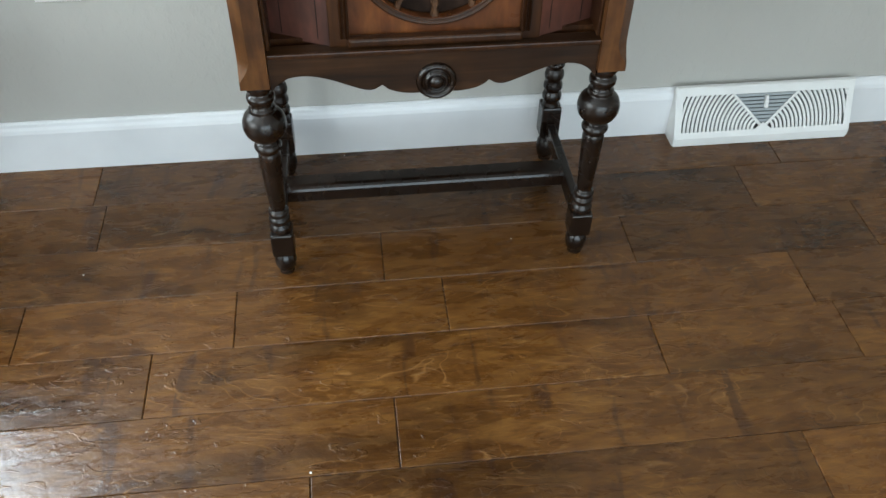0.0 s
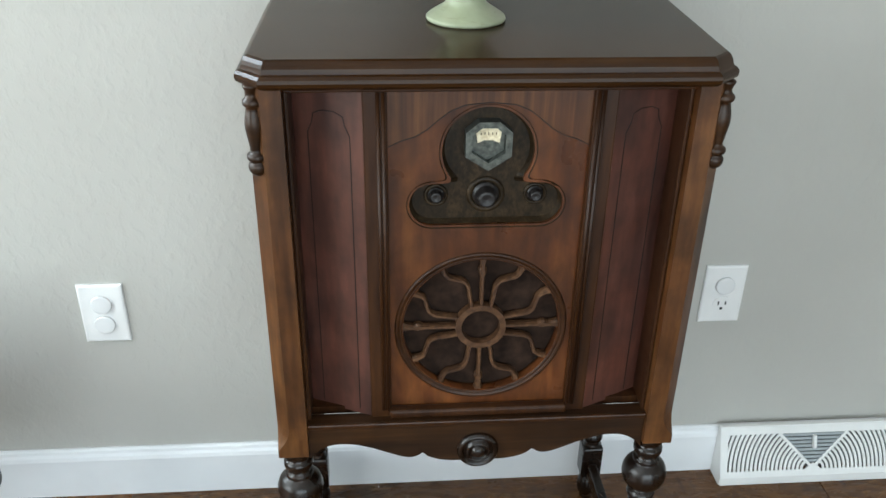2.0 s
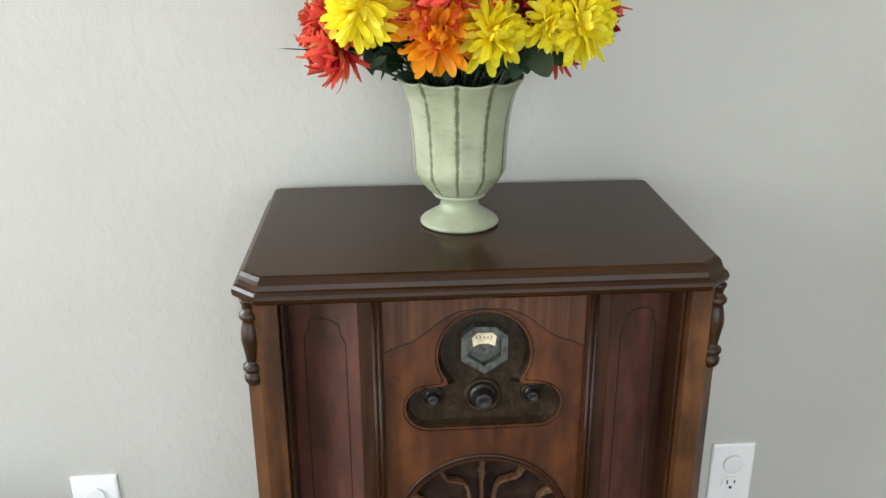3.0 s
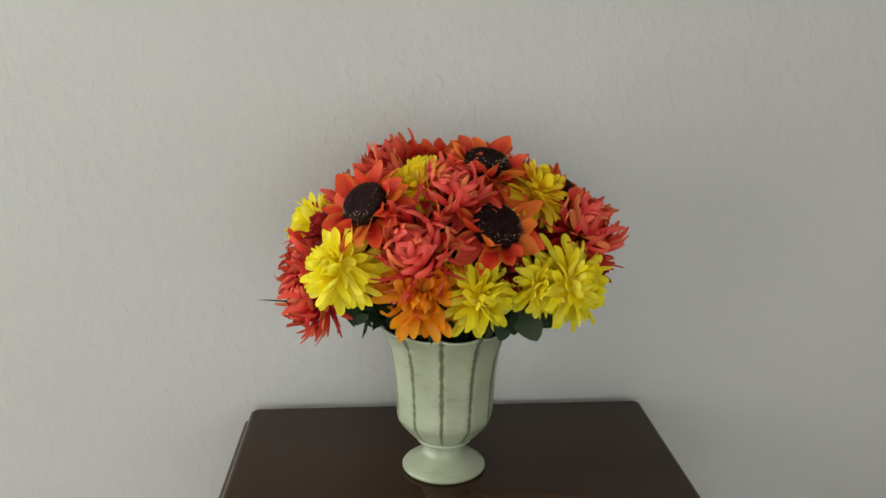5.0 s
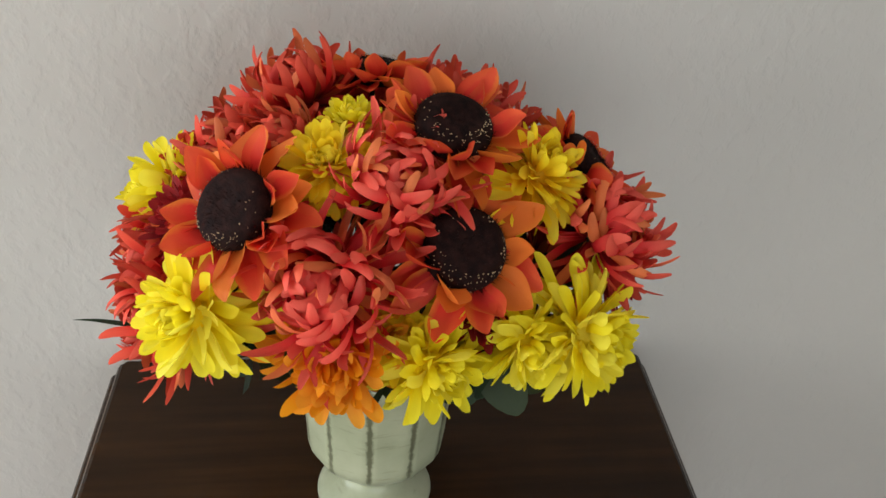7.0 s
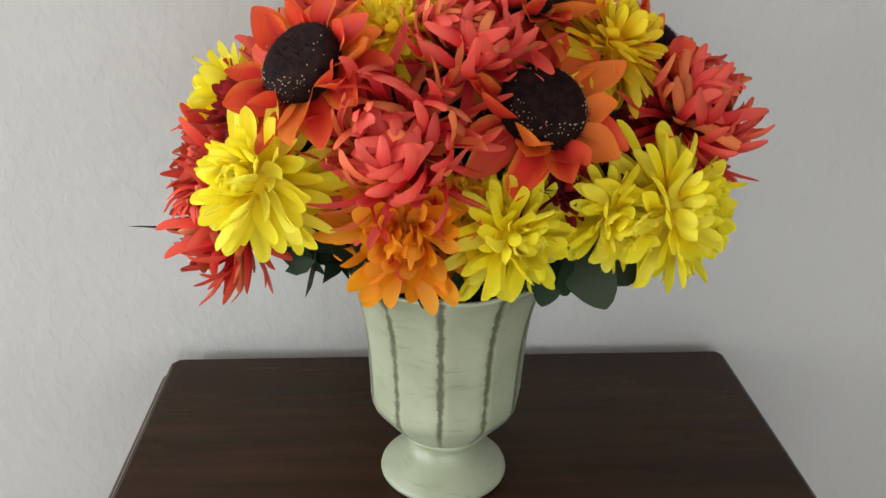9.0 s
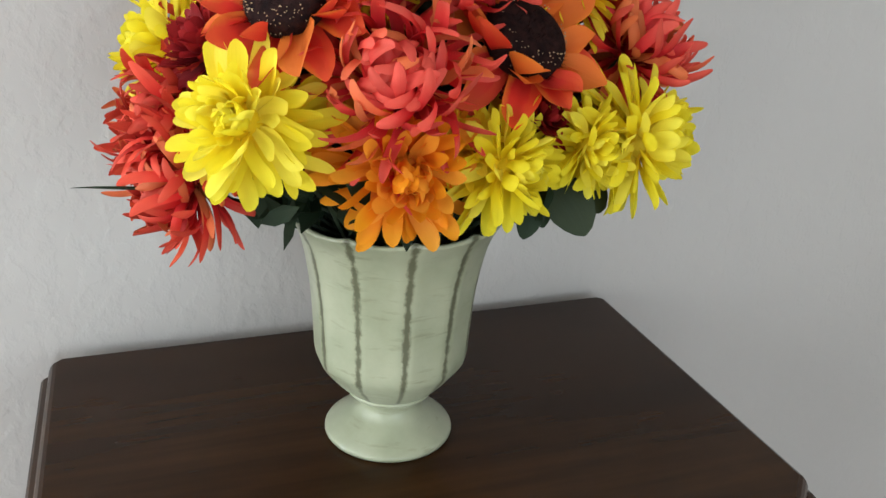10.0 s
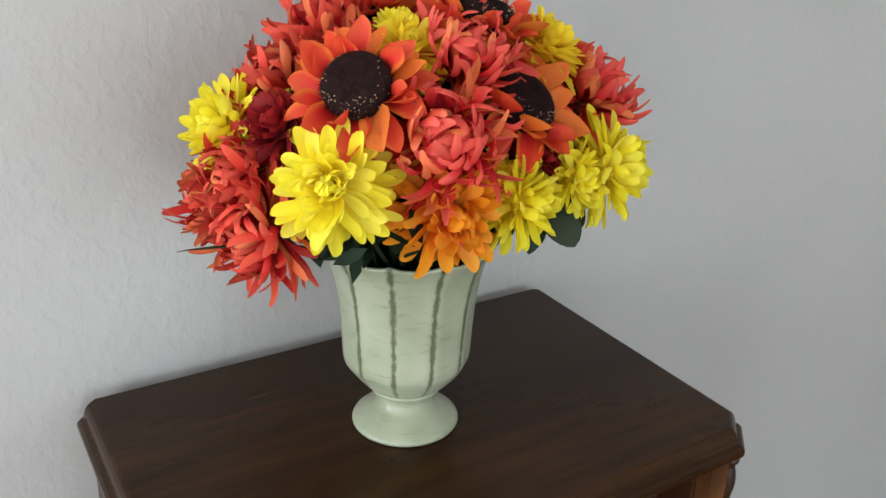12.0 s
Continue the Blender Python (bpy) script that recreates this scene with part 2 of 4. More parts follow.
def petal_material(name, base, middle, tip, odd, spread=0.25, rough=0.55, odd_share=0.3, edge=None, through_light=0.24):
    """Dyed cloth petal: colour runs from base to tip (v), differs from petal to petal, and has fine veins (u)."""
    m = Nodes(name)
    uv = m.node("UVMap")
    sep = m.node("SeparateXYZ")
    m.link(uv.outputs[0], sep.inputs[0])
    info = m.node("ObjectInfo")
    blur = m.node("Math")
    blur.operation = "MULTIPLY_ADD"
    blur.inputs[1].default_value = 0.35
    m.link(m.noise(m.coords(shift=4.0), 45, 3), blur.inputs[0])
    m.link(sep.outputs[1], blur.inputs[2])
    col = m.ramp(blur.outputs[0], (0.25, base), (0.62, middle), (1.0, tip))
    if edge:
        off = m.node("Math")
        off.operation = "MULTIPLY_ADD"
        off.inputs[1].default_value = 0.5
        m.link(m.noise(m.coords(shift=8.0), 60, 3), off.inputs[0])
        m.link(sep.outputs[0], off.inputs[2])
        col = m.mix(m.ramp(off.outputs[0], (0.3, 0.6), (0.48, 0.0), (0.95, 0.0), (1.0, 0.1)), col, edge)
    pick = m.ramp(info.outputs["Random"], (1 - odd_share - 0.04, 0.0), (1 - odd_share + 0.04, 0.75))
    col = m.mix(pick, col, odd)
    wobble = m.node("Math")
    wobble.operation = "FRACT"
    times = m.node("Math")
    times.operation = "MULTIPLY"
    times.inputs[1].default_value = 7.31
    m.link(info.outputs["Random"], times.inputs[0])
    m.link(times.outputs[0], wobble.inputs[0])
    col = m.mix(1.0, col, m.ramp(wobble.outputs[0], (0.0, 1.0 - spread), (1.0, 1.0)), "MULTIPLY")
    m.colour(col).put(Roughness=rough, Specular_IOR_Level=0.22)
    veins = m.node("Mapping")
    veins.inputs["Scale"].default_value = (9.0, 0.8, 1.0)
    m.link(uv.outputs[0], veins.inputs["Vector"])
    m.bump((m.noise(veins.outputs[0], 1.0, 2), 0.0008, 0.4))
    # thin cloth lets some light through
    tr = m.node("BsdfTranslucent")
    m.link(col, tr.inputs["Color"])
    mixer = m.node("MixShader")
    mixer.inputs[0].default_value = through_light
    out = m.tree.nodes["Material Output"]
    m.link(m.bsdf.outputs[0], mixer.inputs[1])
    m.link(tr.outputs[0], mixer.inputs[2])
    m.link(mixer.outputs[0], out.inputs["Surface"])
    return m.mat


M["yellow"] = petal_material("yellow_petal", (0.93, 0.7, 0.008), (0.97, 0.83, 0.014), (0.97, 0.87, 0.04), (0.96, 0.88, 0.1), 0.05, through_light=0.42)
M["ochre"] = petal_material("ochre_petal", (0.90, 0.50, 0.008), (0.96, 0.68, 0.014), (0.97, 0.77, 0.03), (0.96, 0.8, 0.06), 0.1, through_light=0.42)
M["orange"] = petal_material("orange_petal", (0.85, 0.15, 0.004), (0.93, 0.26, 0.006), (0.95, 0.38, 0.012), (0.95, 0.42, 0.04), 0.12, through_light=0.42)
M["red"] = petal_material("red_petal", (0.32, 0.005, 0.007), (0.74, 0.026, 0.027), (0.83, 0.10, 0.055), (0.86, 0.24, 0.08), 0.4, odd_share=0.2)
M["coral"] = petal_material("coral_petal", (0.42, 0.007, 0.010), (0.90, 0.042, 0.050), (0.95, 0.14, 0.095), (0.96, 0.31, 0.09), 0.32, odd_share=0.2, through_light=0.34)
M["sun"] = petal_material("sunflower_petal", (0.54, 0.013, 0.011), (0.86, 0.048, 0.028), (0.91, 0.11, 0.04), (0.94, 0.27, 0.034), 0.32, odd_share=0.25, edge=(0.93, 0.30, 0.034), through_light=0.34)
M["maroon"] = petal_material("maroon_petal", (0.10, 0.004, 0.006), (0.24, 0.008, 0.012), (0.36, 0.016, 0.018), (0.4, 0.02, 0.02), 0.3)
M["leaf"] = petal_material("leaf_cloth", (0.016, 0.034, 0.016), (0.023, 0.048, 0.022), (0.03, 0.055, 0.027), (0.034, 0.046, 0.024), 0.35, 0.65, 0.15)

m = Nodes("sunflower_seeds")
v = m.coords()
m.colour(m.ramp(m.noise(v, 160, 4), (0.35, (0.006, 0.002, 0.002)), (0.7, (0.024, 0.008, 0.006)))).put(Roughness=0.85, Specular_IOR_Level=0.12)
m.bump((m.noise(v, 700, 3), 0.001, 0.4))
M["seed"] = m.mat
m = Nodes("pale_floret")
m.put(Base_Color=(0.42, 0.3, 0.16, 1), Roughness=0.6)
M["floret"] = m.mat
m = Nodes("stem_green")
m.put(Base_Color=(0.02, 0.035, 0.015, 1), Roughness=0.6)
M["stem"] = m.mat

m = Nodes("grey_upholstery")
v = m.coords()
m.colour(m.ramp(m.noise(v, 300, 3), (0.3, (0.10, 0.105, 0.11)), (0.7, (0.17, 0.175, 0.18)))).put(Roughness=0.9)
m.bump((m.noise(v, 700, 2), 0.0008, 0.5))
M["fabric"] = m.mat


# ---- building helpers ----
def mesh_of(bm, name, mat, smooth=False):
    me = bpy.data.meshes.new(name)
    bmesh.ops.recalc_face_normals(bm, faces=bm.faces)
    bm.to_mesh(me)
    bm.free()
    if mat:
        me.materials.append(mat)
    if smooth:
        for p in me.polygons:
            p.use_smooth = True
    return me


def part(name, bm, mat, parent, label="", smooth=False, m=None):
    """One mesh object from a bmesh, under a thing or a part (or top-level where parent is None)."""
    ob = new(name, mesh_of(bm, name, mat, smooth))
    if parent is not None:
        ob.parent = parent
    if m is not None:
        ob.matrix_basis = m
    if label:
        ob["label"] = label
    return ob


def thing(name, m, label, category, group=""):
    return tagged_at(new(name), m, label, category, group)


def tagged_at(ob, m, label, category, group=""):
    ob.matrix_basis = m
    ob.empty_display_size = 0.05
    return tagged(ob, label, category, group)


def box(lo, hi, bevel=0.0, segments=2):
    bm = bmesh.new()
    bmesh.ops.create_cube(bm, size=1)
    for v in bm.verts:
        v.co = Vector([lo[i] + (v.co[i] + 0.5) * (hi[i] - lo[i]) for i in range(3)])
    if bevel:
        bmesh.ops.bevel(bm, geom=bm.edges[:], offset=bevel, segments=segments, affect="EDGES", profile=0.5)
    return bm


def lathe(profile, steps=28, start=0.0, sweep=2 * math.pi, squash=1.0):
    """A turned form round z, from (radius, height) pairs."""
    bm = bmesh.new()
    whole = abs(sweep - 2 * math.pi) < 1e-6
    count = steps if whole else steps + 1
    rings = []
    for r, z in profile:
        rings.append([bm.verts.new((r * math.cos(start + sweep * k / steps), squash * r * math.sin(start + sweep * k / steps), z)) for k in range(count)])
    for a, b in zip(rings, rings[1:]):
        for k in range(steps):
            n = (k + 1) % count
            bm.faces.new((a[k], a[n], b[n], b[k]))
    for ring in (rings[0], rings[-1]):
        if len(ring) > 2:
            bm.faces.new(ring)
    return bm


def lathe_open(profile, steps=28):
    """A turned ring with no caps."""
    bm = bmesh.new()
    rings = [[bm.verts.new((r * math.cos(2 * math.pi * k / steps), r * math.sin(2 * math.pi * k / steps), z)) for k in range(steps)] for r, z in profile]
    for a, c in zip(rings, rings[1:]):
        for k in range(steps):
            bm.faces.new((a[k], a[(k + 1) % steps], c[(k + 1) % steps], c[k]))
    return bm


def rounded(pairs, steps=6):
    """Smooths a list of (radius, height) pairs by Catmull-Rom."""
    out = []
    p = [pairs[0]] + list(pairs) + [pairs[-1]]
    for i in range(1, len(p) - 2):
        for k in range(steps):
            t = k / steps
            out.append(tuple(0.5 * (2 * p[i][j] + (p[i + 1][j] - p[i - 1][j]) * t + (2 * p[i - 1][j] - 5 * p[i][j] + 4 * p[i + 1][j] - p[i + 2][j]) * t * t + (3 * p[i][j] - p[i - 1][j] - 3 * p[i + 1][j] + p[i + 2][j]) * t ** 3) for j in range(2)))
    out.append(tuple(pairs[-1]))
    return out


def slab(loops, front, back):
    """A board in the x-z plane between y = front and y = back, cut out along loops: the outline first, then its holes."""
    from_loops = [[Vector((x, z, 0)) for x, z in loop] for loop in loops]
    tris = tessellate(from_loops)
    flat = [p for loop in from_loops for p in loop]
    bm = bmesh.new()
    fr = [bm.verts.new((p.x, front, p.y)) for p in flat]
    bk = [bm.verts.new((p.x, back, p.y)) for p in flat]
    for a, b, c in tris:
        try:
            bm.faces.new((fr[a], fr[b], fr[c]))
            bm.faces.new((bk[a], bk[c], bk[b]))
        except ValueError:
            pass
    at = 0
    for loop in from_loops:
        n = len(loop)
        for k in range(n):
            i, j = at + k, at + (k + 1) % n
            bm.faces.new((fr[i], fr[j], bk[j], bk[i]))
        at += n
    return bm


def tessellate(loops):
    from mathutils.geometry import tessellate_polygon
    return tessellate_polygon(loops)


def circle(cx, cz, r, n=48):
    return [(cx + r * math.cos(2 * math.pi * k / n), cz + r * math.sin(2 * math.pi * k / n)) for k in range(n)]


def sweep(points, width, depth, taper=None):
    """A rounded bar along points in the x-z plane, width across and depth along y (front at y = 0)."""
    bm = bmesh.new()
    rings = []
    n = len(points)
    for i, (x, z) in enumerate(points):
        a, b = points[max(i - 1, 0)], points[min(i + 1, n - 1)]
        d = Vector((b[0] - a[0], 0, b[1] - a[1])).normalized()
        side = Vector((-d.z, 0, d.x))
        w = width * (taper(i / (n - 1)) if taper else 1.0) / 2
        c = Vector((x, 0, z))
        ring = [c - side * w + Vector((0, depth, 0)), c - side * w + Vector((0, depth * 0.35, 0)), c - side * w * 0.55, c + side * w * 0.55, c + side * w + Vector((0, depth * 0.35, 0)), c + side * w + Vector((0, depth, 0))]
        rings.append([bm.verts.new(p) for p in ring])
    for a, b in zip(rings, rings[1:]):
        for k in range(6):
            bm.faces.new((a[k], a[(k + 1) % 6], b[(k + 1) % 6], b[k]))
    bm.faces.new(rings[0])
    bm.faces.new(list(reversed(rings[-1])))
    return bm


def tube(points, radius, sides=6):
    bm = bmesh.new()
    rings = []
    for i, p in enumerate(points):
        d = (points[min(i + 1, len(points) - 1)] - points[max(i - 1, 0)]).normalized()
        q = d.to_track_quat("Z", "Y")
        rings.append([bm.verts.new(p + q @ Vector((radius * math.cos(2 * math.pi * k / sides), radius * math.sin(2 * math.pi * k / sides), 0))) for k in range(sides)])
    for a, b in zip(rings, rings[1:]):
        for k in range(sides):
            bm.faces.new((a[k], a[(k + 1) % sides], b[(k + 1) % sides], b[k]))
    bm.faces.new(rings[0])
    bm.faces.new(rings[-1])
    return bm


def structure(name, bm, mat, label, category, smooth=False):
    return tagged(part(name, bm, mat, None, "", smooth), label, category, "", "structure")


# ---- the room ----
T = 0.12
structure("wall_east", box((ROOM_R, ROOM_B - T, 0), (ROOM_R + T, 0, ROOM_H)), M["wall"], "plain greige painted side wall of the room", "wall")


def wall_with_window(name, axis, at, thick, a0, a1, opening):
    """A wall across `axis` with one rectangular opening (a0..a1 along it)."""
    u0, u1, z0, z1 = opening
    outer = [(a0, 0), (a1, 0), (a1, ROOM_H), (a0, ROOM_H)]
    hole = [(u0, z0), (u1, z0), (u1, z1), (u0, z1)]
    bm = slab([outer, hole], 0.0, thick)
    for v in bm.verts:
        x, y, z = v.co
        v.co = (at - y, x, z) if axis == "x" else (x, at - y, z)
    return structure(name, bm, M["wall"], "greige painted wall with a window opening", "wall")


wall_with_window("wall_north", "y", 0.0, -T, ROOM_L - T, ROOM_R + T, WIN_N)["label"] = "greige painted wall with a knockdown plaster texture"
wall_with_window("wall_west", "x", ROOM_L, T, ROOM_B - T, 0, WIN_L)
wall_with_window("wall_south", "y", ROOM_B, T, ROOM_L, ROOM_R, WIN_B)
structure("ceiling", box((ROOM_L - T, ROOM_B - T, ROOM_H), (ROOM_R + T, T, ROOM_H + 0.1)), M["ceiling"], "plain white textured ceiling of the room", "ceiling")


def window(name, along, at, opening, label):
    u0, u1, z0, z1 = opening
    ob = tagged(new(name), label, "window", "", "structure")
    bars = [(u0, u0 + 0.05, z0, z1), (u1 - 0.05, u1, z0, z1), (u0 + 0.05, u1 - 0.05, z0, z0 + 0.05), (u0 + 0.05, u1 - 0.05, z1 - 0.05, z1), ((u0 + u1) / 2 - 0.02, (u0 + u1) / 2 + 0.02, z0 + 0.05, z1 - 0.05)]
    for a, b, c, d in bars:
        lo, hi = ((at - 0.05, a, c), (at - 0.005, b, d)) if along == "y" else ((a, at - 0.05, c), (b, at - 0.005, d))
        part("window_frame", box(lo, hi, 0.004), M["trim"], ob)
    lo, hi = ((at - 0.02, u0 - 0.04, z0 - 0.03), (at + 0.05, u1 + 0.04, z0 - 0.002)) if along == "y" else ((u0 - 0.04, at - 0.02, z0 - 0.03), (u1 + 0.04, at + 0.05, z0 - 0.002))
    part("window_sill", box(lo, hi, 0.006), M["trim"], ob)
    return ob


window("window_1", "y", ROOM_L, WIN_L, "white framed window in the side wall")
window("window_2", "x", ROOM_B, WIN_B, "white framed window behind the viewer")


def baseboard_run(name, x0, x1):
    """Baseboard along the far wall, its top edge eased."""
    prof = [(0, 0), (-0.014, 0), (-0.014, 0.085), (-0.012, 0.092), (-0.009, 0.097), (-0.0075, 0.103), (-0.004, 0.106), (0, 0.106)]
    bm = bmesh.new()
    a = [bm.verts.new((x0, y - 0.001, z)) for y, z in prof]
    b = [bm.verts.new((x1, y - 0.001, z)) for y, z in prof]
    for k in range(len(prof)):
        n = (k + 1) % len(prof)
        bm.faces.new((a[k], a[n], b[n], b[k]))
    bm.faces.new(a)
    bm.faces.new(b)
    return structure(name, bm, M["trim"], "white painted wooden baseboard along the wall", "baseboard")


window("window_3", "x", T, WIN_N, "white framed window in the far wall")
baseboard_run("baseboard", ROOM_L + 0.002, ROOM_R - 0.002)


# ---- the radio cabinet ----
POST_X, POST_F, BACK = 0.275, -0.353, -0.045     # outer side, front and back of the body
BODY_B, BODY_T, TOP = 0.381, 0.912, 0.940
RAIL, FIELD = -0.345, -0.325                     # fronts of the rails and of the panels


def octagon(dx, y0, y1, cut, back):
    return [(-dx + cut, y0), (dx - cut, y0), (dx, y0 + cut), (dx, y1 - back), (dx - back, y1), (-dx + back, y1), (-dx, y1 - back), (-dx, y0 + cut)]


def stacked(outlines):
    """Joins horizontal outlines [(points, z), ...] of equal length into a solid."""
    bm = bmesh.new()
    rings = [[bm.verts.new((x, y, z)) for x, y in pts] for pts, z in outlines]
    for a, b in zip(rings, rings[1:]):
        for k in range(len(a)):
            n = (k + 1) % len(a)
            bm.faces.new((a[k], a[n], b[n], b[k]))
    bm.faces.new(rings[0])
    bm.faces.new(rings[-1])
    return bm


def trefoil(grow=0.0, n=110):
    """The outline of the sunk tuning plate: a round head over a bar with round ends."""
    def outside(x, z):
        head = math.hypot(x, z - 0.818) - 0.055
        bx = max(abs(x) - 0.066, 0.0)
        bar = math.hypot(bx, max(abs(z - 0.749) - 0.0, 0.0)) - 0.028
        k = 0.012
        h = max(0.0, min(1.0, 0.5 + 0.5 * (bar - head) / k))
        return bar + (head - bar) * h - k * h * (1 - h) - grow
    pts = []
    for i in range(n):
        a = 2 * math.pi * i / n
        lo, hi = 0.0, 0.2
        for _ in range(30):
            mid = (lo + hi) / 2
            if outside(mid * math.cos(a), 0.772 + mid * math.sin(a)) > 0:
                hi = mid
            else:
                lo = mid
        pts.append((lo * math.cos(a), 0.772 + lo * math.sin(a)))
    return pts


def ring_moulding(loop, inner, y_in, y_out):
    """A sloping lip from the loop at y_out to the inner loop at y_in."""
    bm = bmesh.new()
    a = [bm.verts.new((x, y_out, z)) for x, z in loop]
    b = [bm.verts.new((x, y_in, z)) for x, z in inner]
    for k in range(len(a)):
        n = (k + 1) % len(a)
        bm.faces.new((a[k], a[n], b[n], b[k]))
    return bm


def turned_knob(r, h):
    return lathe(rounded([(r * 1.15, 0), (r * 1.2, h * 0.12), (r * 0.95, h * 0.3), (r * 0.85, h * 0.7), (r * 0.7, h * 0.95), (r * 0.3, h * 0.93), (0.0005, h * 0.9)], 4), 24)


FACE = Matrix.Rotation(radians(90), 4, "X")      # turns z to -y, towards the room


def front_leg():
    prof = [(0.0200, 0.381), (0.0205, 0.376), (0.0200, 0.371), (0.0160, 0.368), (0.0160, 0.363), (0.0200, 0.359), (0.0208, 0.355), (0.0200, 0.350), (0.0158, 0.347), (0.0165, 0.341), (0.0198, 0.337), (0.0190, 0.332), (0.0225, 0.329), (0.0288, 0.323), (0.0322, 0.313), (0.0325, 0.305), (0.0300, 0.295), (0.0240, 0.287), (0.0165, 0.282), (0.0142, 0.278), (0.0185, 0.274), (0.0210, 0.268), (0.0188, 0.262), (0.0150, 0.258), (0.0170, 0.252), (0.0168, 0.235), (0.0152, 0.200), (0.0134, 0.165), (0.0122, 0.147), (0.0122, 0.142), (0.0162, 0.138), (0.0165, 0.132), (0.0132, 0.128), (0.0168, 0.123), (0.0168, 0.117), (0.0135, 0.113), (0.0172, 0.107), (0.0182, 0.100), (0.0165, 0.094)]
    foot = [(0.014, 0.048), (0.0135, 0.044), (0.0175, 0.036), (0.0185, 0.026), (0.0165, 0.014), (0.0125, 0.006), (0.0125, 0.0)]
    return prof, foot


def back_leg():
    prof = [(0.017, 0.381), (0.015, 0.33), (0.014, 0.26), (0.013, 0.225), (0.017, 0.219), (0.017, 0.212), (0.0135, 0.207), (0.017, 0.2), (0.018, 0.19), (0.0155, 0.182), (0.0175, 0.173), (0.0175, 0.165), (0.014, 0.16), (0.0175, 0.152), (0.018, 0.143), (0.0145, 0.136), (0.0165, 0.127)]
    foot = [(0.014, 0.06), (0.0135, 0.053), (0.0175, 0.042), (0.0185, 0.028), (0.0165, 0.014), (0.0125, 0.006), (0.0125, 0.0)]
    return prof, foot


def chamfered_post(x_in, x_out, y0, y1, z0, z1, cut, stop):
    """A post whose outer front corner is chamfered above a curved stop."""
    s = 1 if x_out > x_in else -1
    levels = [(z0, 0.0008), (z0 + stop, 0.0008)] + [(z0 + stop + 0.034 * k / 6, max(0.0008, cut * math.sin(math.pi / 2 * k / 6))) for k in range(1, 7)] + [(z1, cut)]
    return stacked([([(x_in, y0), (x_out - s * c, y0), (x_out, y0 + c), (x_out, y1), (x_in, y1)], z) for z, c in levels])


def radio_cabinet():
    ob = thing("radio_cabinet", pose(0, 0, 0), "antique dark walnut console radio cabinet on turned legs", "radio cabinet")
    # body: sides, back, bottom
    for s in (-1, 1):
        side = box((min(s * 0.252, s * 0.266), -0.293, 0.40), (max(s * 0.252, s * 0.266), -0.075, BODY_T))
        part("side_panel", side, M["walnut_red"], ob)
        post = part("corner_post", chamfered_post(s * 0.234, s * POST_X, POST_F, -0.292, BODY_B, BODY_T, 0.017, 0.012), M["walnut_light"], ob, "worn golden-brown corner post with a chamfered edge")
        part("back_post", box((min(s * 0.236, s * 0.272), -0.083, BODY_B), (max(s * 0.236, s * 0.272), BACK, BODY_T), 0.002), M["walnut"], ob)
        part("side_rail", box((min(s * 0.25, s * 0.27), -0.292, 0.39), (max(s * 0.25, s * 0.27), -0.083, 0.435), 0.002), M["walnut"], ob)
    part("back_panel", box((-0.236, -0.06, 0.40), (0.236, -0.052, BODY_T)), M["walnut"], ob)
    part("bottom_board", box((-0.236, -0.315, 0.425), (0.236, -0.062, 0.437)), M["walnut"], ob)

    # top with a stepped and rounded moulding
    rings = []
    for inset, z in ((0.022, 0.904), (0.013, 0.906), (0.005, 0.9095), (0.001, 0.913), (0.0, 0.917), (0.0005, 0.921), (0.003, 0.924), (0.0065, 0.9255), (0.0072, 0.928), (0.0078, 0.931), (0.0095, 0.935), (0.012, 0.9385), (0.015, TOP)):
        pts = octagon(0.2800 - inset, -0.374 + inset, -0.012 - inset * 0.6, 0.028 - inset * 0.45, 0.012 - inset * 0.5)
        rings.append(([(x + (0.010 * (y + 0.374) / 0.35 if x > 0 else 0.004 * (y + 0.374) / 0.35), y) for x, y in pts], z))
    part("top", stacked(rings), M["top_wood"], ob, "dark polished top with clipped corners and a moulded edge", m=Matrix.Translation((-0.0035, 0, 0)))

    # front frame
    part("top_rail", box((-0.234, -0.343, 0.897), (0.234, -0.312, 0.9115), 0.002), M["walnut"], ob)
    for s in (-1, 1):
        st = part("stile", box((min(s * 0.119, s * 0.147), -0.335, 0.432), (max(s * 0.119, s * 0.147), -0.312, 0.897), 0.0015), M["walnut"], ob)
        for x in (0.1235, 0.1295):
            bead = lathe([(0.0024, 0.4455), (0.0024, 0.895)], 10)
            part("bead", bead, M["walnut"], st, smooth=True, m=Matrix.Translation((s * x, -0.336, 0)))
        panel = part("side_field", stacked([([(s * 0.147, FIELD - 0.006), (s * 0.234, FIELD + 0.032), (s * 0.234, FIELD + 0.040), (s * 0.147, FIELD + 0.008)], z) for z in (0.432, 0.897)]), M["walnut_red"], ob, "reddish veneered panel with a fine inlaid line")
        # inlaid line: two uprights joined by a stepped head
        a, b = s * 0.160, s * 0.214
        head = [(a, 0.44), (a, 0.838), (a + s * 0.006, 0.85), (a + s * 0.008, 0.861), (a + s * 0.019, 0.866), (b - s * 0.019, 0.866), (b - s * 0.008, 0.861), (b - s * 0.006, 0.85), (b, 0.838), (b, 0.44)]
        part("inlay_line", sweep(head, 0.0016, 0.0025), M["groove"], panel, m=Matrix.Translation((s * 0.19, FIELD + 0.0122, 0)) @ Matrix.Rotation(s * math.atan(38 / 87), 4, "Z") @ Matrix.Translation((-s * 0.19, 0, 0)))
        part("cove_moulding", box((min(s * 0.2285, s * 0.234), -0.338, 0.432), (max(s * 0.2285, s * 0.234), -0.286, 0.897), 0.002), M["walnut"], ob)

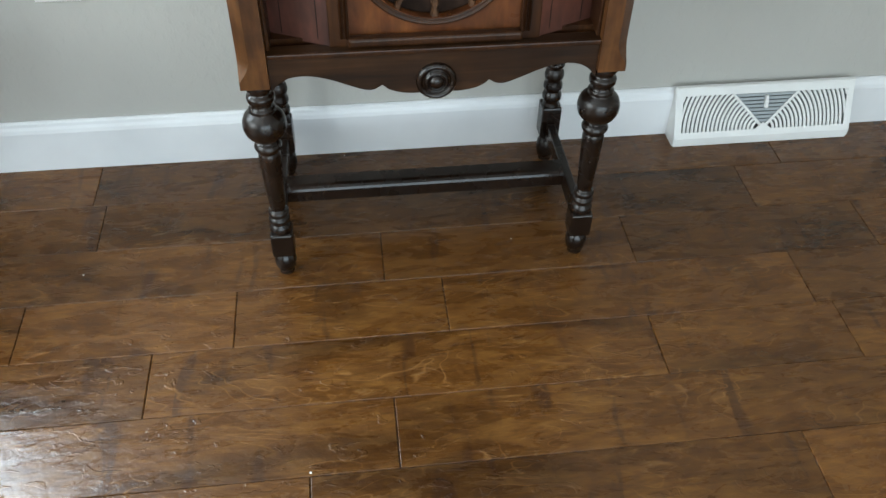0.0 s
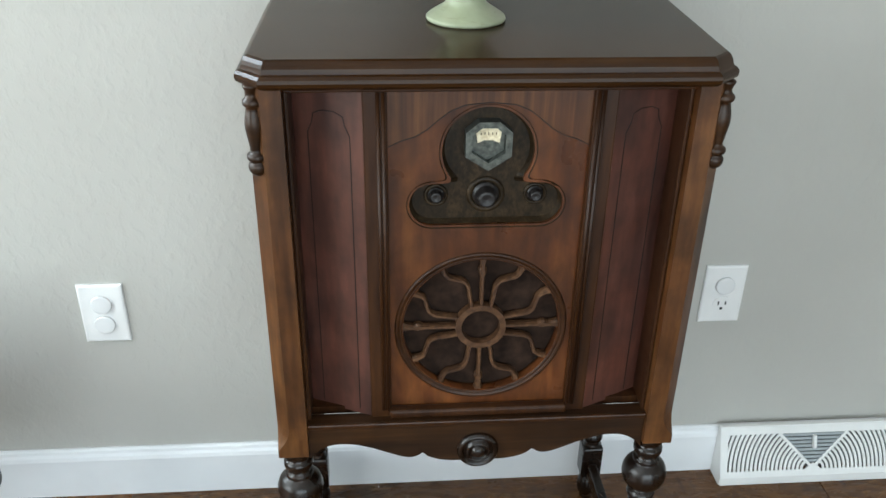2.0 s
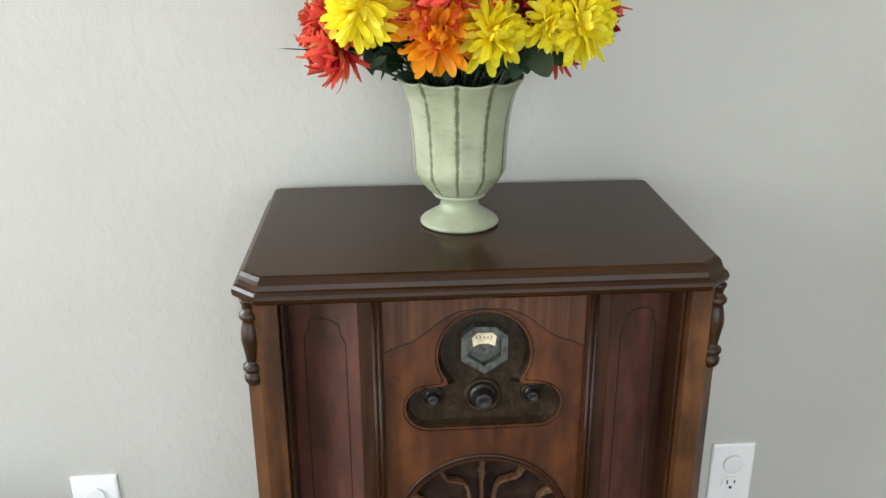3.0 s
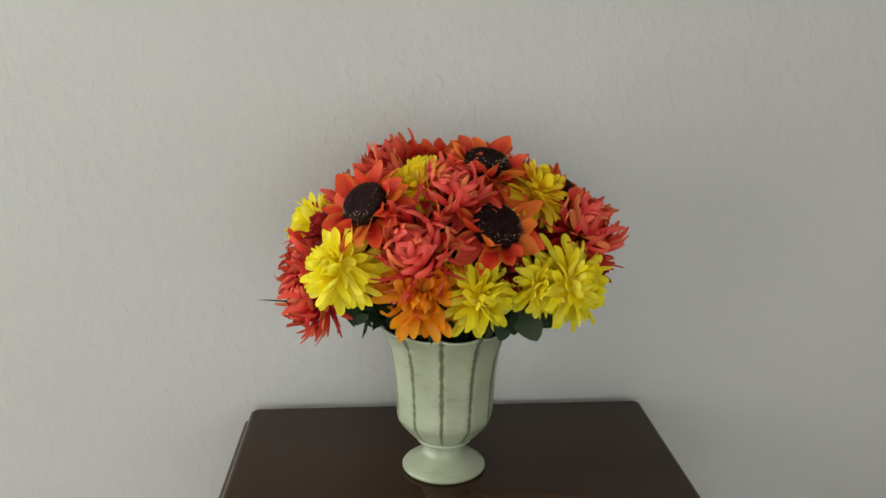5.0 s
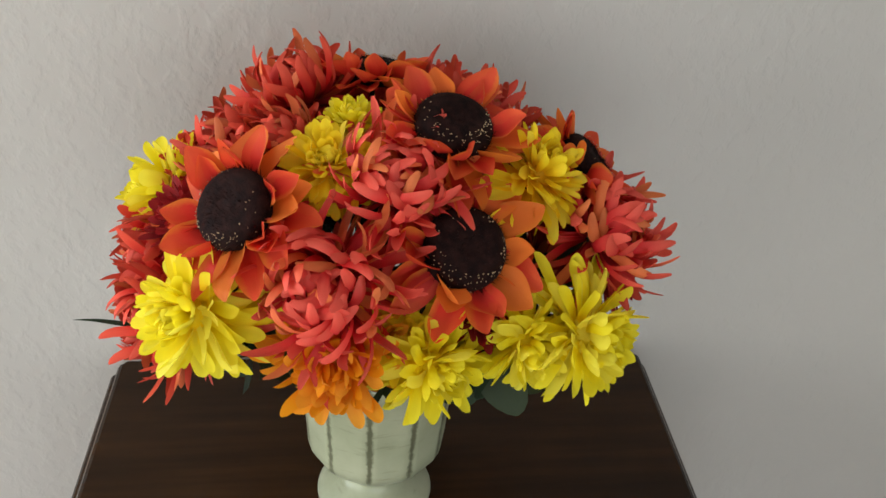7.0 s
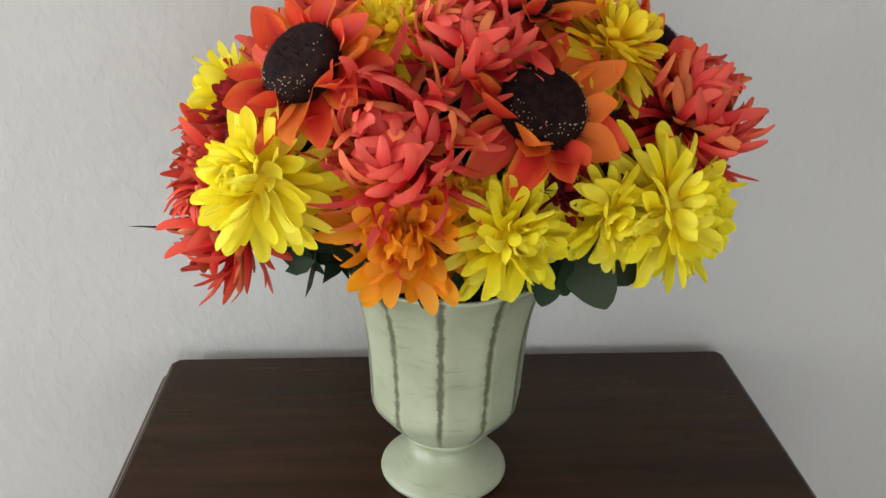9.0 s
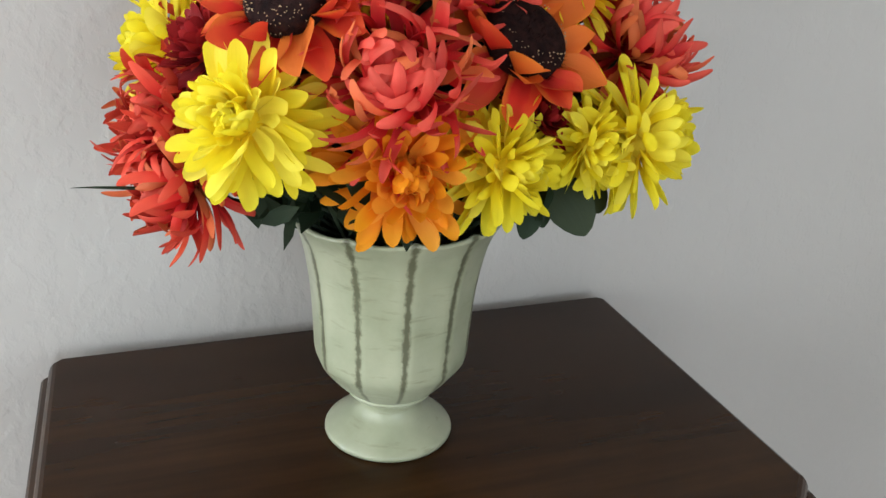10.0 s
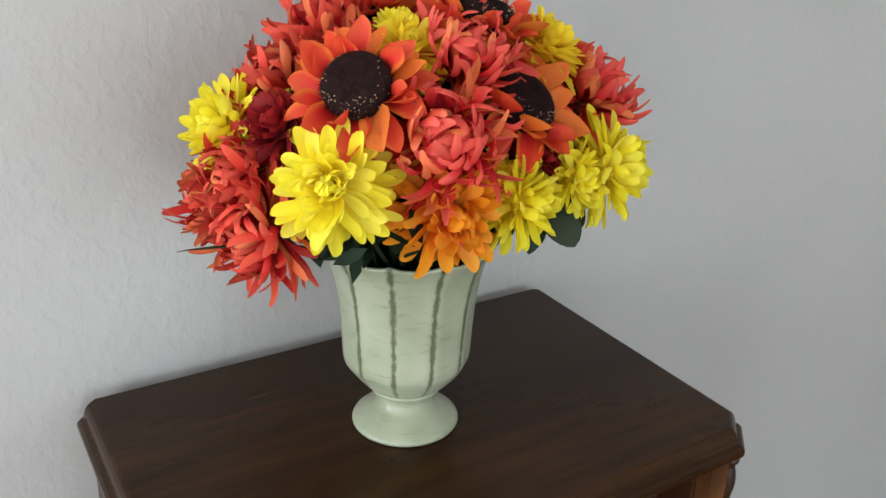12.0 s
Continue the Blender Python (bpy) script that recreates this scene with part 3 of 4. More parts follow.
    # centre panel with the sunk tuning plate and the round speaker opening
    gx, gz, gr = 0.0, 0.568, 0.103
    outline = [(-0.119, 0.44), (0.119, 0.44), (0.119, 0.897), (-0.119, 0.897)]
    part("centre_panel", slab([outline, trefoil(), circle(gx, gz, gr, 64)], FIELD, FIELD + 0.012), M["walnut_mid"], ob)
    part("sill_moulding", box((-0.122, -0.341, 0.432), (0.122, -0.3255, 0.4455), 0.004, 3), M["walnut"], ob)
    for s in (-1, 1):
        curve = [(0.119, 0.826), (0.104, 0.8335), (0.088, 0.8385), (0.074, 0.8465), (0.061, 0.858), (0.047, 0.869), (0.03, 0.8765), (0.0, 0.8795)]
        pts = [(s * x, z) for x, z in curve] + [(0.0, 0.8968), (s * 0.119, 0.8968)]
        part("veneer_corner", slab([pts], FIELD - 0.0022, FIELD + 0.001), M["zebra"], ob, "striped lighter veneer over the ogee arch")
        part("arch_line", sweep([(s * x, z - 0.0006) for x, z in curve], 0.0013, 0.004), M["groove"], ob, m=Matrix.Translation((0, FIELD - 0.003, 0)))

    # tuning plate
    plate = part("tuning_plate", slab([trefoil(0.004)], FIELD + 0.0125, FIELD + 0.02), M["carved"], ob, "sunk dark carved plate with tuning dial and knobs")
    part("lip", ring_moulding(trefoil(0.0035), trefoil(-0.004), FIELD + 0.0122, FIELD - 0.0015), M["carved"], plate, smooth=True)
    hexagon = [(-0.0275, 0.842), (-0.0275, 0.812), (0.0, 0.794), (0.0275, 0.812), (0.0275, 0.842), (0.012, 0.855), (-0.012, 0.855)]
    small = [(x * 0.72, 0.829 + (z - 0.829) * 0.72) for x, z in hexagon]
    bez = part("dial_bezel", slab([hexagon, small], FIELD - 0.003, FIELD + 0.0125), M["dial_metal"], plate, "worn metal dial bezel")
    part("dial_well", slab([[(x * 0.98, 0.829 + (z - 0.829) * 0.98) for x, z in small]], FIELD + 0.006, FIELD + 0.0124), M["dial_metal"], bez)
    window_shape = [(-0.0155, 0.844), (-0.013, 0.827), (-0.005, 0.8305), (0.005, 0.8305), (0.013, 0.827), (0.0155, 0.844), (0.006, 0.8475), (-0.006, 0.8475)]
    part("dial_window", slab([window_shape], FIELD + 0.0035, FIELD + 0.0062), M["dial_face"], bez, "yellowed paper dial")
    for k in range(5):
        part("dial_mark", box((-0.0098 + 0.0045 * k, FIELD + 0.0029, 0.8375), (-0.0088 + 0.0045 * k, FIELD + 0.0036, 0.8405)), M["fret_wood"], bez)
    for x, r, h in ((-0.061, 0.0085, 0.012), (0.0, 0.0135, 0.02), (0.061, 0.0085, 0.012)):
        kn = part("knob", turned_knob(r, h), M["bakelite"], plate, "black tuning knob", True, Matrix.Translation((x, FIELD + 0.0125, 0.757)) @ FACE)
        part("knob_ring", lathe_open([(r * 1.75, 0.0), (r * 1.75, 0.0015), (r * 1.55, 0.003), (r * 1.3, 0.0025), (r * 1.25, 0)], 28), M["carved"], plate, smooth=True, m=Matrix.Translation((x, FIELD + 0.0124, 0.757)) @ FACE)

    # speaker opening: cloth, ring, fretwork
    grille = part("speaker_cloth", slab([circle(gx, gz, gr + 0.006, 48)], FIELD + 0.0165, FIELD + 0.021), M["cloth"], ob, "dark cloth behind the fretwork")
    part("fret_ring", lathe_open(rounded([(gr + 0.001, -0.0175), (gr + 0.0005, -0.002), (gr + 0.002, 0.0012), (gr + 0.0045, 0.001), (gr + 0.0065, 0.0025), (gr + 0.0095, 0.0025), (gr + 0.0115, -0.001)], 3), 64), M["walnut"], grille, smooth=True, m=Matrix.Translation((gx, FIELD, gz)) @ FACE)
    fy = FIELD + 0.002
    part("fret_hub", slab([circle(gx, gz, 0.0335, 40), circle(gx, gz, 0.0255, 40)], fy - 0.001, fy + 0.011), M["fret_wood"], grille)
    for q in range(4):
        turn = Matrix.Translation((gx, fy, gz)) @ Matrix.Rotation(radians(90 * q), 4, "Y")
        wide = lambda t: 1.0 if t < 0.62 else (1.0 + 1.1 * math.sin((t - 0.62) / 0.2 * math.pi) if t < 0.82 else 1.0 + 1.2 * (t - 0.82) / 0.18)
        part("fret_spoke", sweep([(0, 0.031 + (gr - 0.031) * k / 16) for k in range(17)], 0.0055, 0.010, wide), M["fret_wood"], grille, m=turn)
        for s in (-1, 1):
            line = rounded([(s * 0.0125 * 1.0, 0.029), (s * 0.0155, 0.045), (s * 0.0175, 0.058), (s * 0.023, 0.0675), (s * 0.034, 0.0715), (s * 0.044, 0.0745), (s * 0.0495, 0.082), (s * 0.052, 0.0895)], 4)
            fl = lambda t: 1.0 + (0.9 * (t - 0.75) / 0.25 if t > 0.75 else 0.0)
            part("fret_curve", sweep(line, 0.0052, 0.010, fl), M["fret_wood"], grille, m=turn)

    # apron with its scalloped edge and round boss
    half = rounded([(0.0, 0.359), (0.018, 0.358), (0.036, 0.3575), (0.054, 0.3605), (0.068, 0.366), (0.0765, 0.3735)], 4)
    wave = rounded([(0.0775, 0.3735), (0.089, 0.367), (0.103, 0.3675), (0.125, 0.376), (0.147, 0.3855), (0.17, 0.3925), (0.19, 0.3945), (0.207, 0.392), (0.221, 0.384), (0.2335, 0.371)], 4)
    right = half + wave
    outline = [(-x, z) for x, z in reversed(right[1:])] + right + [(0.2335, 0.432), (-0.2335, 0.432)]
    part("apron", slab([outline], RAIL, RAIL + 0.02), M["walnut_across"], ob, "scalloped walnut apron")
    boss = lathe(rounded([(0.029, -0.003), (0.029, 0.004), (0.025, 0.008), (0.021, 0.006), (0.019, 0.004), (0.0165, 0.007), (0.014, 0.009), (0.0115, 0.006), (0.0095, 0.009), (0.006, 0.012), (0.0005, 0.013)], 3), 32)
    part("boss", boss, M["dark_turned"], ob, "dark turned boss on the apron", True, Matrix.Translation((0, RAIL, 0.3775)) @ FACE)
    part("lower_bead", box((-0.234, -0.35, 0.4245), (0.234, -0.3445, 0.4325), 0.002), M["walnut"], ob)

    # turned drops at the top corners
    drop = rounded([(0.004, 0.908), (0.011, 0.905), (0.0085, 0.899), (0.0075, 0.893), (0.0125, 0.888), (0.0125, 0.883), (0.009, 0.879), (0.0115, 0.868), (0.0125, 0.857), (0.0105, 0.845), (0.0085, 0.834), (0.008, 0.828), (0.013, 0.824), (0.013, 0.819), (0.0095, 0.816), (0.0125, 0.811), (0.0115, 0.804), (0.006, 0.799), (0.001, 0.797)], 3)
    for s in (-1, 1):
        part("corner_drop", lathe([(r * 0.86, 0.911 + (z - 0.908) * 1.0) for r, z in drop], 18), M["walnut_across"], ob, "brown turned drop ornament", True, Matrix.Translation((s * 0.2665, -0.3445, 0)))

    # legs and stretchers
    for s in (-1, 1):
        for y, (prof, foot), zb in ((-0.3295, front_leg(), (0.047, 0.095)), (-0.066, back_leg(), (0.059, 0.128))):
            leg = part("leg", lathe(rounded(prof, 3), 24), M["dark_turned"], ob, "", True, Matrix.Translation((s * 0.2515, y, 0)))
            part("block", box((-0.0185, -0.0185, zb[0]), (0.0185, 0.0185, zb[1]), 0.0035), M["dark_turned"], leg)
            part("foot", lathe(rounded(foot, 4), 24), M["dark_turned"], leg, smooth=True)
        part("side_stretcher", box((s * 0.2515 - 0.008, -0.312, 0.06), (s * 0.2515 + 0.008, -0.084, 0.094), 0.003), M["dark_turned"], ob)
    shelf = stacked([([(-0.2435, -0.234 + i), (0.2435, -0.234 + i), (0.2435, -0.198), (-0.2435, -0.198)], z) for i, z in ((0.003, 0.066), (0.0, 0.069), (0.0, 0.090), (0.002, 0.094), (0.006, 0.097), (0.012, 0.098))])
    part("stretcher_bar", shelf, M["dark_turned"], ob, "dark stretcher bar with a moulded front edge")
    return ob


radio_cabinet()


# ---- the vase ----
VASE = (-0.018, -0.1945)
FLUTES = 11


def vase():
    ob = thing("vase", pose(VASE[0], VASE[1], TOP), "pale green glazed footed ceramic vase with fluted sides", "vase")
    base = lathe(rounded([(0.046, 0.0), (0.0485, 0.0012), (0.0495, 0.0035), (0.0482, 0.0062), (0.0425, 0.0105), (0.0345, 0.0155), (0.0275, 0.0200), (0.0242, 0.0250), (0.0236, 0.0300), (0.0255, 0.0350)], 5), 56)
    uv = base.loops.layers.uv.new("UVMap")
    for f in base.faces:
        for l in f.loops:
            l[uv].uv = (0.5, 0.5)
    part("foot", base, M["glaze"], ob, "round glazed foot", True)
    prof = rounded([(0.0255, 0.0345), (0.0312, 0.0365), (0.0332, 0.0388), (0.0328, 0.0412), (0.0375, 0.0442), (0.0452, 0.0518), (0.0522, 0.0602), (0.0566, 0.0672), (0.0582, 0.0745), (0.0587, 0.0830), (0.0592, 0.0930), (0.0600, 0.1060), (0.0613, 0.1230), (0.0636, 0.1400), (0.0668, 0.1560), (0.0712, 0.1700), (0.0765, 0.1800), (0.0788, 0.1838)], 4)
    inner = [(0.0784, 0.1862), (0.0760, 0.1864), (0.0725, 0.1805), (0.0660, 0.1640), (0.0600, 0.1400), (0.0565, 0.1200), (0.0550, 0.0900), (0.0535, 0.0780), (0.0440, 0.0640), (0.0200, 0.0560), (0.0010, 0.0550)]
    prof = prof + inner
    per = 10
    n = FLUTES * per
    bm = bmesh.new()
    uv = bm.loops.layers.uv.new("UVMap")
    rings = []
    for r, z in prof:
        ring = []
        for k in range(n):
            a = 2 * math.pi * k / n - radians(98)
            u = (k % per) / per
            d = abs(2 * u - 1)                                   # 1 at the groove, 0 at the middle of a flute
            flat = math.cos(math.pi / FLUTES) / math.cos((u - 0.5) * 2 * math.pi / FLUTES)
            fade = max(0.0, min(1.0, (z - 0.0415) / 0.010))
            cut = 0.0017 * max(0.0, (d - 0.72) / 0.28) ** 1.5
            rr = r * (1 + fade * (flat * 1.006 - 1)) - fade * cut
            lift = 0.0034 * (1 - d * d) * max(0.0, (z - 0.165) / 0.022)
            ring.append(bm.verts.new((rr * math.cos(a), rr * math.sin(a), z - lift)))
        rings.append(ring)
    for j, (a, b) in enumerate(zip(rings, rings[1:])):
        for k in range(n):
            f = bm.faces.new((a[k], a[(k + 1) % n], b[(k + 1) % n], b[k]))
            out = j < len(prof) - len(inner)
            low = prof[j][1] < 0.0415
            us = [(k % per) / per, (k % per + 1) / per]
            ds = [0.5 - abs(u - 0.5) for u in us]
            for l, u in zip(f.loops, (ds[0], ds[1], ds[1], ds[0])):
                l[uv].uv = (u if out and not low else 0.4, prof[j][1])
    bm.faces.new(rings[-1])
    part("bowl", bm, M["glaze"], ob, "", True)
    return ob


vase()


# ---- the flowers ----
def petal_mesh(name, length, width, shape, curl, cup, seed, mat, rows=8):
    """A petal along +x from the origin. shape gives the half width at v; curl bends it up (degrees at the tip), cup folds it."""
    rng = random.Random(seed)
    bm = bmesh.new()
    uv = bm.loops.layers.uv.new("UVMap")
    x = z = before = 0.0
    grid = []
    side, wave = rng.uniform(-0.12, 0.12), rng.uniform(-0.09, 0.09)
    twist = rng.uniform(-0.35, 0.35)
    for i in range(rows + 1):
        v = 1 - (1 - i / rows) ** 1.45
        w = width / 2 * shape(v)
        ang = radians(curl) * (v ** 1.4)
        if i:
            x += length * (v - before) * math.cos(ang)
            z += length * (v - before) * math.sin(ang)
        before = v
        row = []
        for j, u in enumerate((-1.0, 0.0, 1.0)):
            lift = cup * w * abs(u)
            off = Vector((0, u * w, lift))
            off.rotate(Euler((twist * v, 0, 0)))
            off.rotate(Euler((0, -ang, 0)))
            p = Vector((x, length * (side * v * v + wave * math.sin(5.0 * v)), z)) + off
            row.append((bm.verts.new(p), (0.5 + 0.5 * u, v)))
        grid.append(row)
    for a, b in zip(grid, grid[1:]):
        for j in range(2):
            quad = (a[j], a[j + 1], b[j + 1], b[j])
            f = bm.faces.new([q[0] for q in quad])
            for l, q in zip(f.loops, quad):
                l[uv].uv = q[1]
    me = bpy.data.meshes.new(name)
    bm.to_mesh(me)
    bm.free()
    me.materials.append(mat)
    for p in me.polygons:
        p.use_smooth = True
    return me


def oval(v):
    return max(0.08, math.sin(math.pi * (0.14 + 0.86 * v) ** 1.1) ** 0.7) if v < 0.98 else 0.1


def spoon(v):
    return 0.4 + 0.6 * math.sin(math.pi * 0.5 * v / 0.72) if v < 0.72 else max(0.18, math.sqrt(max(0.0, 1 - ((v - 0.72) / 0.283) ** 2)))


def strap(v):
    return 0.5 + 0.5 * math.sin(math.pi * v / 1.3) if v < 0.65 else max(0.15, math.sqrt(max(0.0, 1 - ((v - 0.65) / 0.353) ** 2)))


STOCK = {}


def ovate(v):
    return max(0.10, math.sin(math.pi * (0.14 + 0.86 * v ** 1.12)) ** 0.62) if v < 0.99 else 0.1


def ribbon(v):
    """Narrow at the foot, broad and blunt towards the tip."""
    return 0.5 + 0.5 * math.sin(math.pi * 0.5 * v / 0.62) if v < 0.62 else max(0.25, math.sqrt(max(0.0, 1 - ((v - 0.62) / 0.392) ** 2)))


def stock(kind, layer, length, width, shape, curl, cup, mat, count=5, vary=16):
    """A few alike petal meshes for one layer of one kind of flower, shared by all flowers of the kind."""
    key = (kind, layer)
    if key not in STOCK:
        rng = random.Random(hash_of(kind) + layer)
        STOCK[key] = [petal_mesh("petal", length * rng.uniform(0.88, 1.08), width * rng.uniform(0.9, 1.1), shape, curl + rng.uniform(-vary, vary), cup * rng.uniform(0.5, 1.3), hash_of(kind) * 31 + layer * 7 + k, mat) for k in range(count)]
    return STOCK[key]


def hash_of(text):
    return sum((i + 1) * ord(c) for i, c in enumerate(text))


HEARTS = []
CENTRE = Vector((-0.025, -0.195, 1.12))       # the flowers spread out from here


def flower(name, at, label, facing=None, roll=0.0, depth=0.012):
    """An Empty at the flower's heart, a little behind its face `at`, with z pointing out of the bunch."""
    at = Vector(at)
    out = (Vector(facing) if facing else at - CENTRE).normalized()
    at = at - out * depth
    HEARTS.append(at)
    m = Matrix.Translation(at) @ out.to_track_quat("Z", "Y").to_matrix().to_4x4() @ Matrix.Rotation(roll, 4, "Z")
    return thing(name, m, label, "flower", "flowers in the vase")


def ring_of_petals(ob, rng, kind, layer, count, rise, lift, start, length, width, shape, curl, cup, mat, scale=1.0, jitter=10.0, roll=20.0, vary=16):
    meshes = stock(kind, layer, length, width, shape, curl, cup, mat, 5, vary)
    shift = rng.uniform(0, 360)
    for k in range(count):
        p = new("petal", rng.choice(meshes))
        p.parent = ob
        s = scale * rng.uniform(0.84, 1.12)
        p.matrix_basis = (Matrix.Rotation(radians(shift + 360 * k / count + rng.uniform(-jitter, jitter)), 4, "Z") @ Matrix.Translation((start * scale, 0, lift * scale))
                          @ Matrix.Rotation(radians(-rise + rng.uniform(-jitter, jitter)), 4, "Y") @ Matrix.Rotation(radians(rng.uniform(-roll, roll)), 4, "X") @ Matrix.Scale(s, 4))


def stem(ob, at, reach=0.02):
    """A thin stem from behind the flower down into the vase."""
    inv = ob.matrix_basis.inverted()
    a = Vector(at)
    foot = Vector((VASE[0] + (a.x - VASE[0]) * 0.12, VASE[1] + (a.y - VASE[1]) * 0.12, TOP + 0.07))
    neck = Vector((VASE[0] + (a.x - VASE[0]) * 0.26, VASE[1] + (a.y - VASE[1]) * 0.26, TOP + 0.17))
    out = (a - CENTRE).normalized()
    pts = [foot, neck, a.lerp(neck, 0.45) - out * 0.018, a - out * 0.019]
    part("stem", tube([inv @ p for p in pts], 0.0018, 5), M["stem"], ob)


def sunflower(at, label, scale=1.0, facing=None, seed=1):
    rng = random.Random(seed)
    ob = flower("sunflower", at, label, facing)
    disc = part("disc", lathe(rounded([(0.021, -0.008), (0.0255, -0.002), (0.0262, 0.004), (0.0245, 0.009), (0.0195, 0.0125), (0.011, 0.014), (0.0005, 0.013)], 4), 32), M["seed"], ob, "dark brown seed disc", True, Matrix.Scale(scale * 0.93, 4))
    bm = bmesh.new()
    for k in range(95):                                 # pale florets towards the rim
        a, r = rng.gauss(-1.6, 1.1), rng.uniform(0.0185, 0.0266)
        z = 0.0162 - 0.0125 * ((r - 0.0185) / 0.008) ** 1.6
        bmesh.ops.create_cube(bm, size=rng.uniform(0.00035, 0.0007), matrix=Matrix.Translation((r * math.cos(a), r * math.sin(a), z)) @ Matrix.Rotation(a * 3, 4, (1, 1, 0)))
    fuzz = bmesh.new()
    for k in range(1100):                                # short dark bristles over the disc
        r = 0.0262 * math.sqrt(rng.uniform(0.02, 1.0))
        a = rng.uniform(0, 2 * math.pi)
        z = 0.013 - 0.011 * (r / 0.0262) ** 4
        foot = Vector((r * math.cos(a), r * math.sin(a), z - 0.001))
        lean = Vector((math.cos(a) * (r / 0.0262) ** 3 + rng.uniform(-0.3, 0.3), math.sin(a) * (r / 0.0262) ** 3 + rng.uniform(-0.3, 0.3), 1.0 - 0.5 * (r / 0.0262) ** 3)).normalized()
        tip = foot + lean * rng.uniform(0.0030, 0.0055)
        side = lean.orthogonal().normalized() * 0.00038
        other = lean.cross(side)
        base = [fuzz.verts.new(foot + side), fuzz.verts.new(foot - side * 0.5 + other * 0.87), fuzz.verts.new(foot - side * 0.5 - other * 0.87)]
        end = fuzz.verts.new(tip)
        for i in range(3):
            fuzz.faces.new((base[i], base[(i + 1) % 3], end))
    tagged(part("bristles", fuzz, M["seed"], disc, "dark bristles of the disc"), kind="stuff")
    tagged(part("floret_ring", bm, M["floret"], disc, "pale specks on the disc"), kind="stuff")
    ring_of_petals(ob, rng, "sun", 0, 11, -10, -0.006, 0.017, 0.038, 0.022, ovate, 6, 0.45, M["sun"], scale, 12, 28, 22)
    ring_of_petals(ob, rng, "sun", 1, 10, 14, -0.004, 0.019, 0.035, 0.021, ovate, 22, 0.55, M["sun"], scale, 17, 34, 26)
    ring_of_petals(ob, rng, "sun", 2, 6, 28, -0.002, 0.022, 0.028, 0.018, ovate, 36, 0.6, M["sun"], scale, 15, 36, 20)
    stem(ob, at)
    return ob


def heart(ob, radius, height, mat, scale):
    """The closed centre of a bloom, under its innermost petals."""
    part("heart", lathe(rounded([(radius * 0.7, -height * 0.6), (radius, 0.0), (radius * 0.85, height * 0.55), (radius * 0.45, height * 0.9), (0.0005, height)], 3), 16), mat, ob, "", True, Matrix.Scale(scale, 4))


def chrysanthemum(at, label, mat, scale=1.0, facing=None, seed=1, kind="mum"):
    """A domed bloom of blunt petals, long at the rim and short and incurved at the crown."""
    rng = random.Random(seed)
    ob = flower("chrysanthemum", at, label, facing)
    heart(ob, 0.011, 0.013, mat, scale)
    layers = ((14, -36, -0.009, 0.036, 0.0092, -14, 0.008), (18, -21, -0.006, 0.038, 0.0096, -4, 0.008), (20, -6, -0.002, 0.036, 0.0096, 6, 0.008), (20, 10, 0.002, 0.032, 0.0094, 16, 0.008), (19, 27, 0.005, 0.028, 0.0090, 26, 0.007), (17, 44, 0.008, 0.024, 0.0085, 36, 0.006), (13, 58, 0.010, 0.020, 0.0080, 46, 0.005), (9, 70, 0.012, 0.0165, 0.0076, 58, 0.004), (6, 80, 0.013, 0.013, 0.007, 60, 0.002))
    for layer, (count, rise, lift, length, width, curl, start) in enumerate(layers):
        ring_of_petals(ob, rng, kind, layer, count, rise, lift, start, length, width, spoon, curl, 0.5, mat, scale, 13 + 2 * layer, 26 + 3 * layer, 22)
    stem(ob, at)
    return ob


def curled_mum(at, label, mat, scale=1.0, facing=None, seed=1, kind="curl", loose=1.0, broad=1.0):
    """A large loose chrysanthemum of long petals that curl up and inwards."""
    rng = random.Random(seed)
    ob = flower("curled_chrysanthemum", at, label, facing)
    heart(ob, 0.012, 0.012, mat, scale)
    layers = ((17, -28, -0.013, 0.042, 0.0074, -22, 0.006), (24, -12, -0.010, 0.048, 0.0079, 25, 0.009), (27, 6, -0.007, 0.050, 0.0083, 70, 0.012), (26, 24, -0.005, 0.048, 0.0083, 105, 0.013), (23, 42, -0.003, 0.044, 0.0080, 128, 0.011), (17, 60, -0.001, 0.037, 0.0076, 130, 0.008), (11, 76, 0.002, 0.029, 0.0072, 115, 0.005))
    for layer, (count, rise, lift, length, width, curl, start) in enumerate(layers):
        ring_of_petals(ob, rng, kind, layer, count, rise, lift, start, length * (loose if layer < 3 else 1.0), width * broad, ribbon if broad > 0.9 else strap, curl, 0.6, mat, scale, 30, 70, 40)
    stem(ob, at)
    return ob


SUN = "artificial sunflower with orange-red petals and a dark disc"
YEL = "bright yellow artificial chrysanthemum in the vase"
RED = "red and coral artificial chrysanthemum with curled petals"
sunflower((-0.114, -0.284, 1.283), SUN, 1.0, (-0.5, -0.5, 0.6), 3)
sunflower((0.027, -0.295, 1.262), SUN, 1.06, (0.18, -0.62, 0.62), 5)
sunflower((0.021, -0.244, 1.322), SUN, 1.0, (0.14, -0.32, 0.9), 7)
sunflower((0.122, -0.215, 1.282), SUN, 0.88, (0.72, -0.05, 0.68), 8)
sunflower((-0.026, -0.145, 1.318), SUN, 0.9, (0.0, 0.3, 0.95), 9)

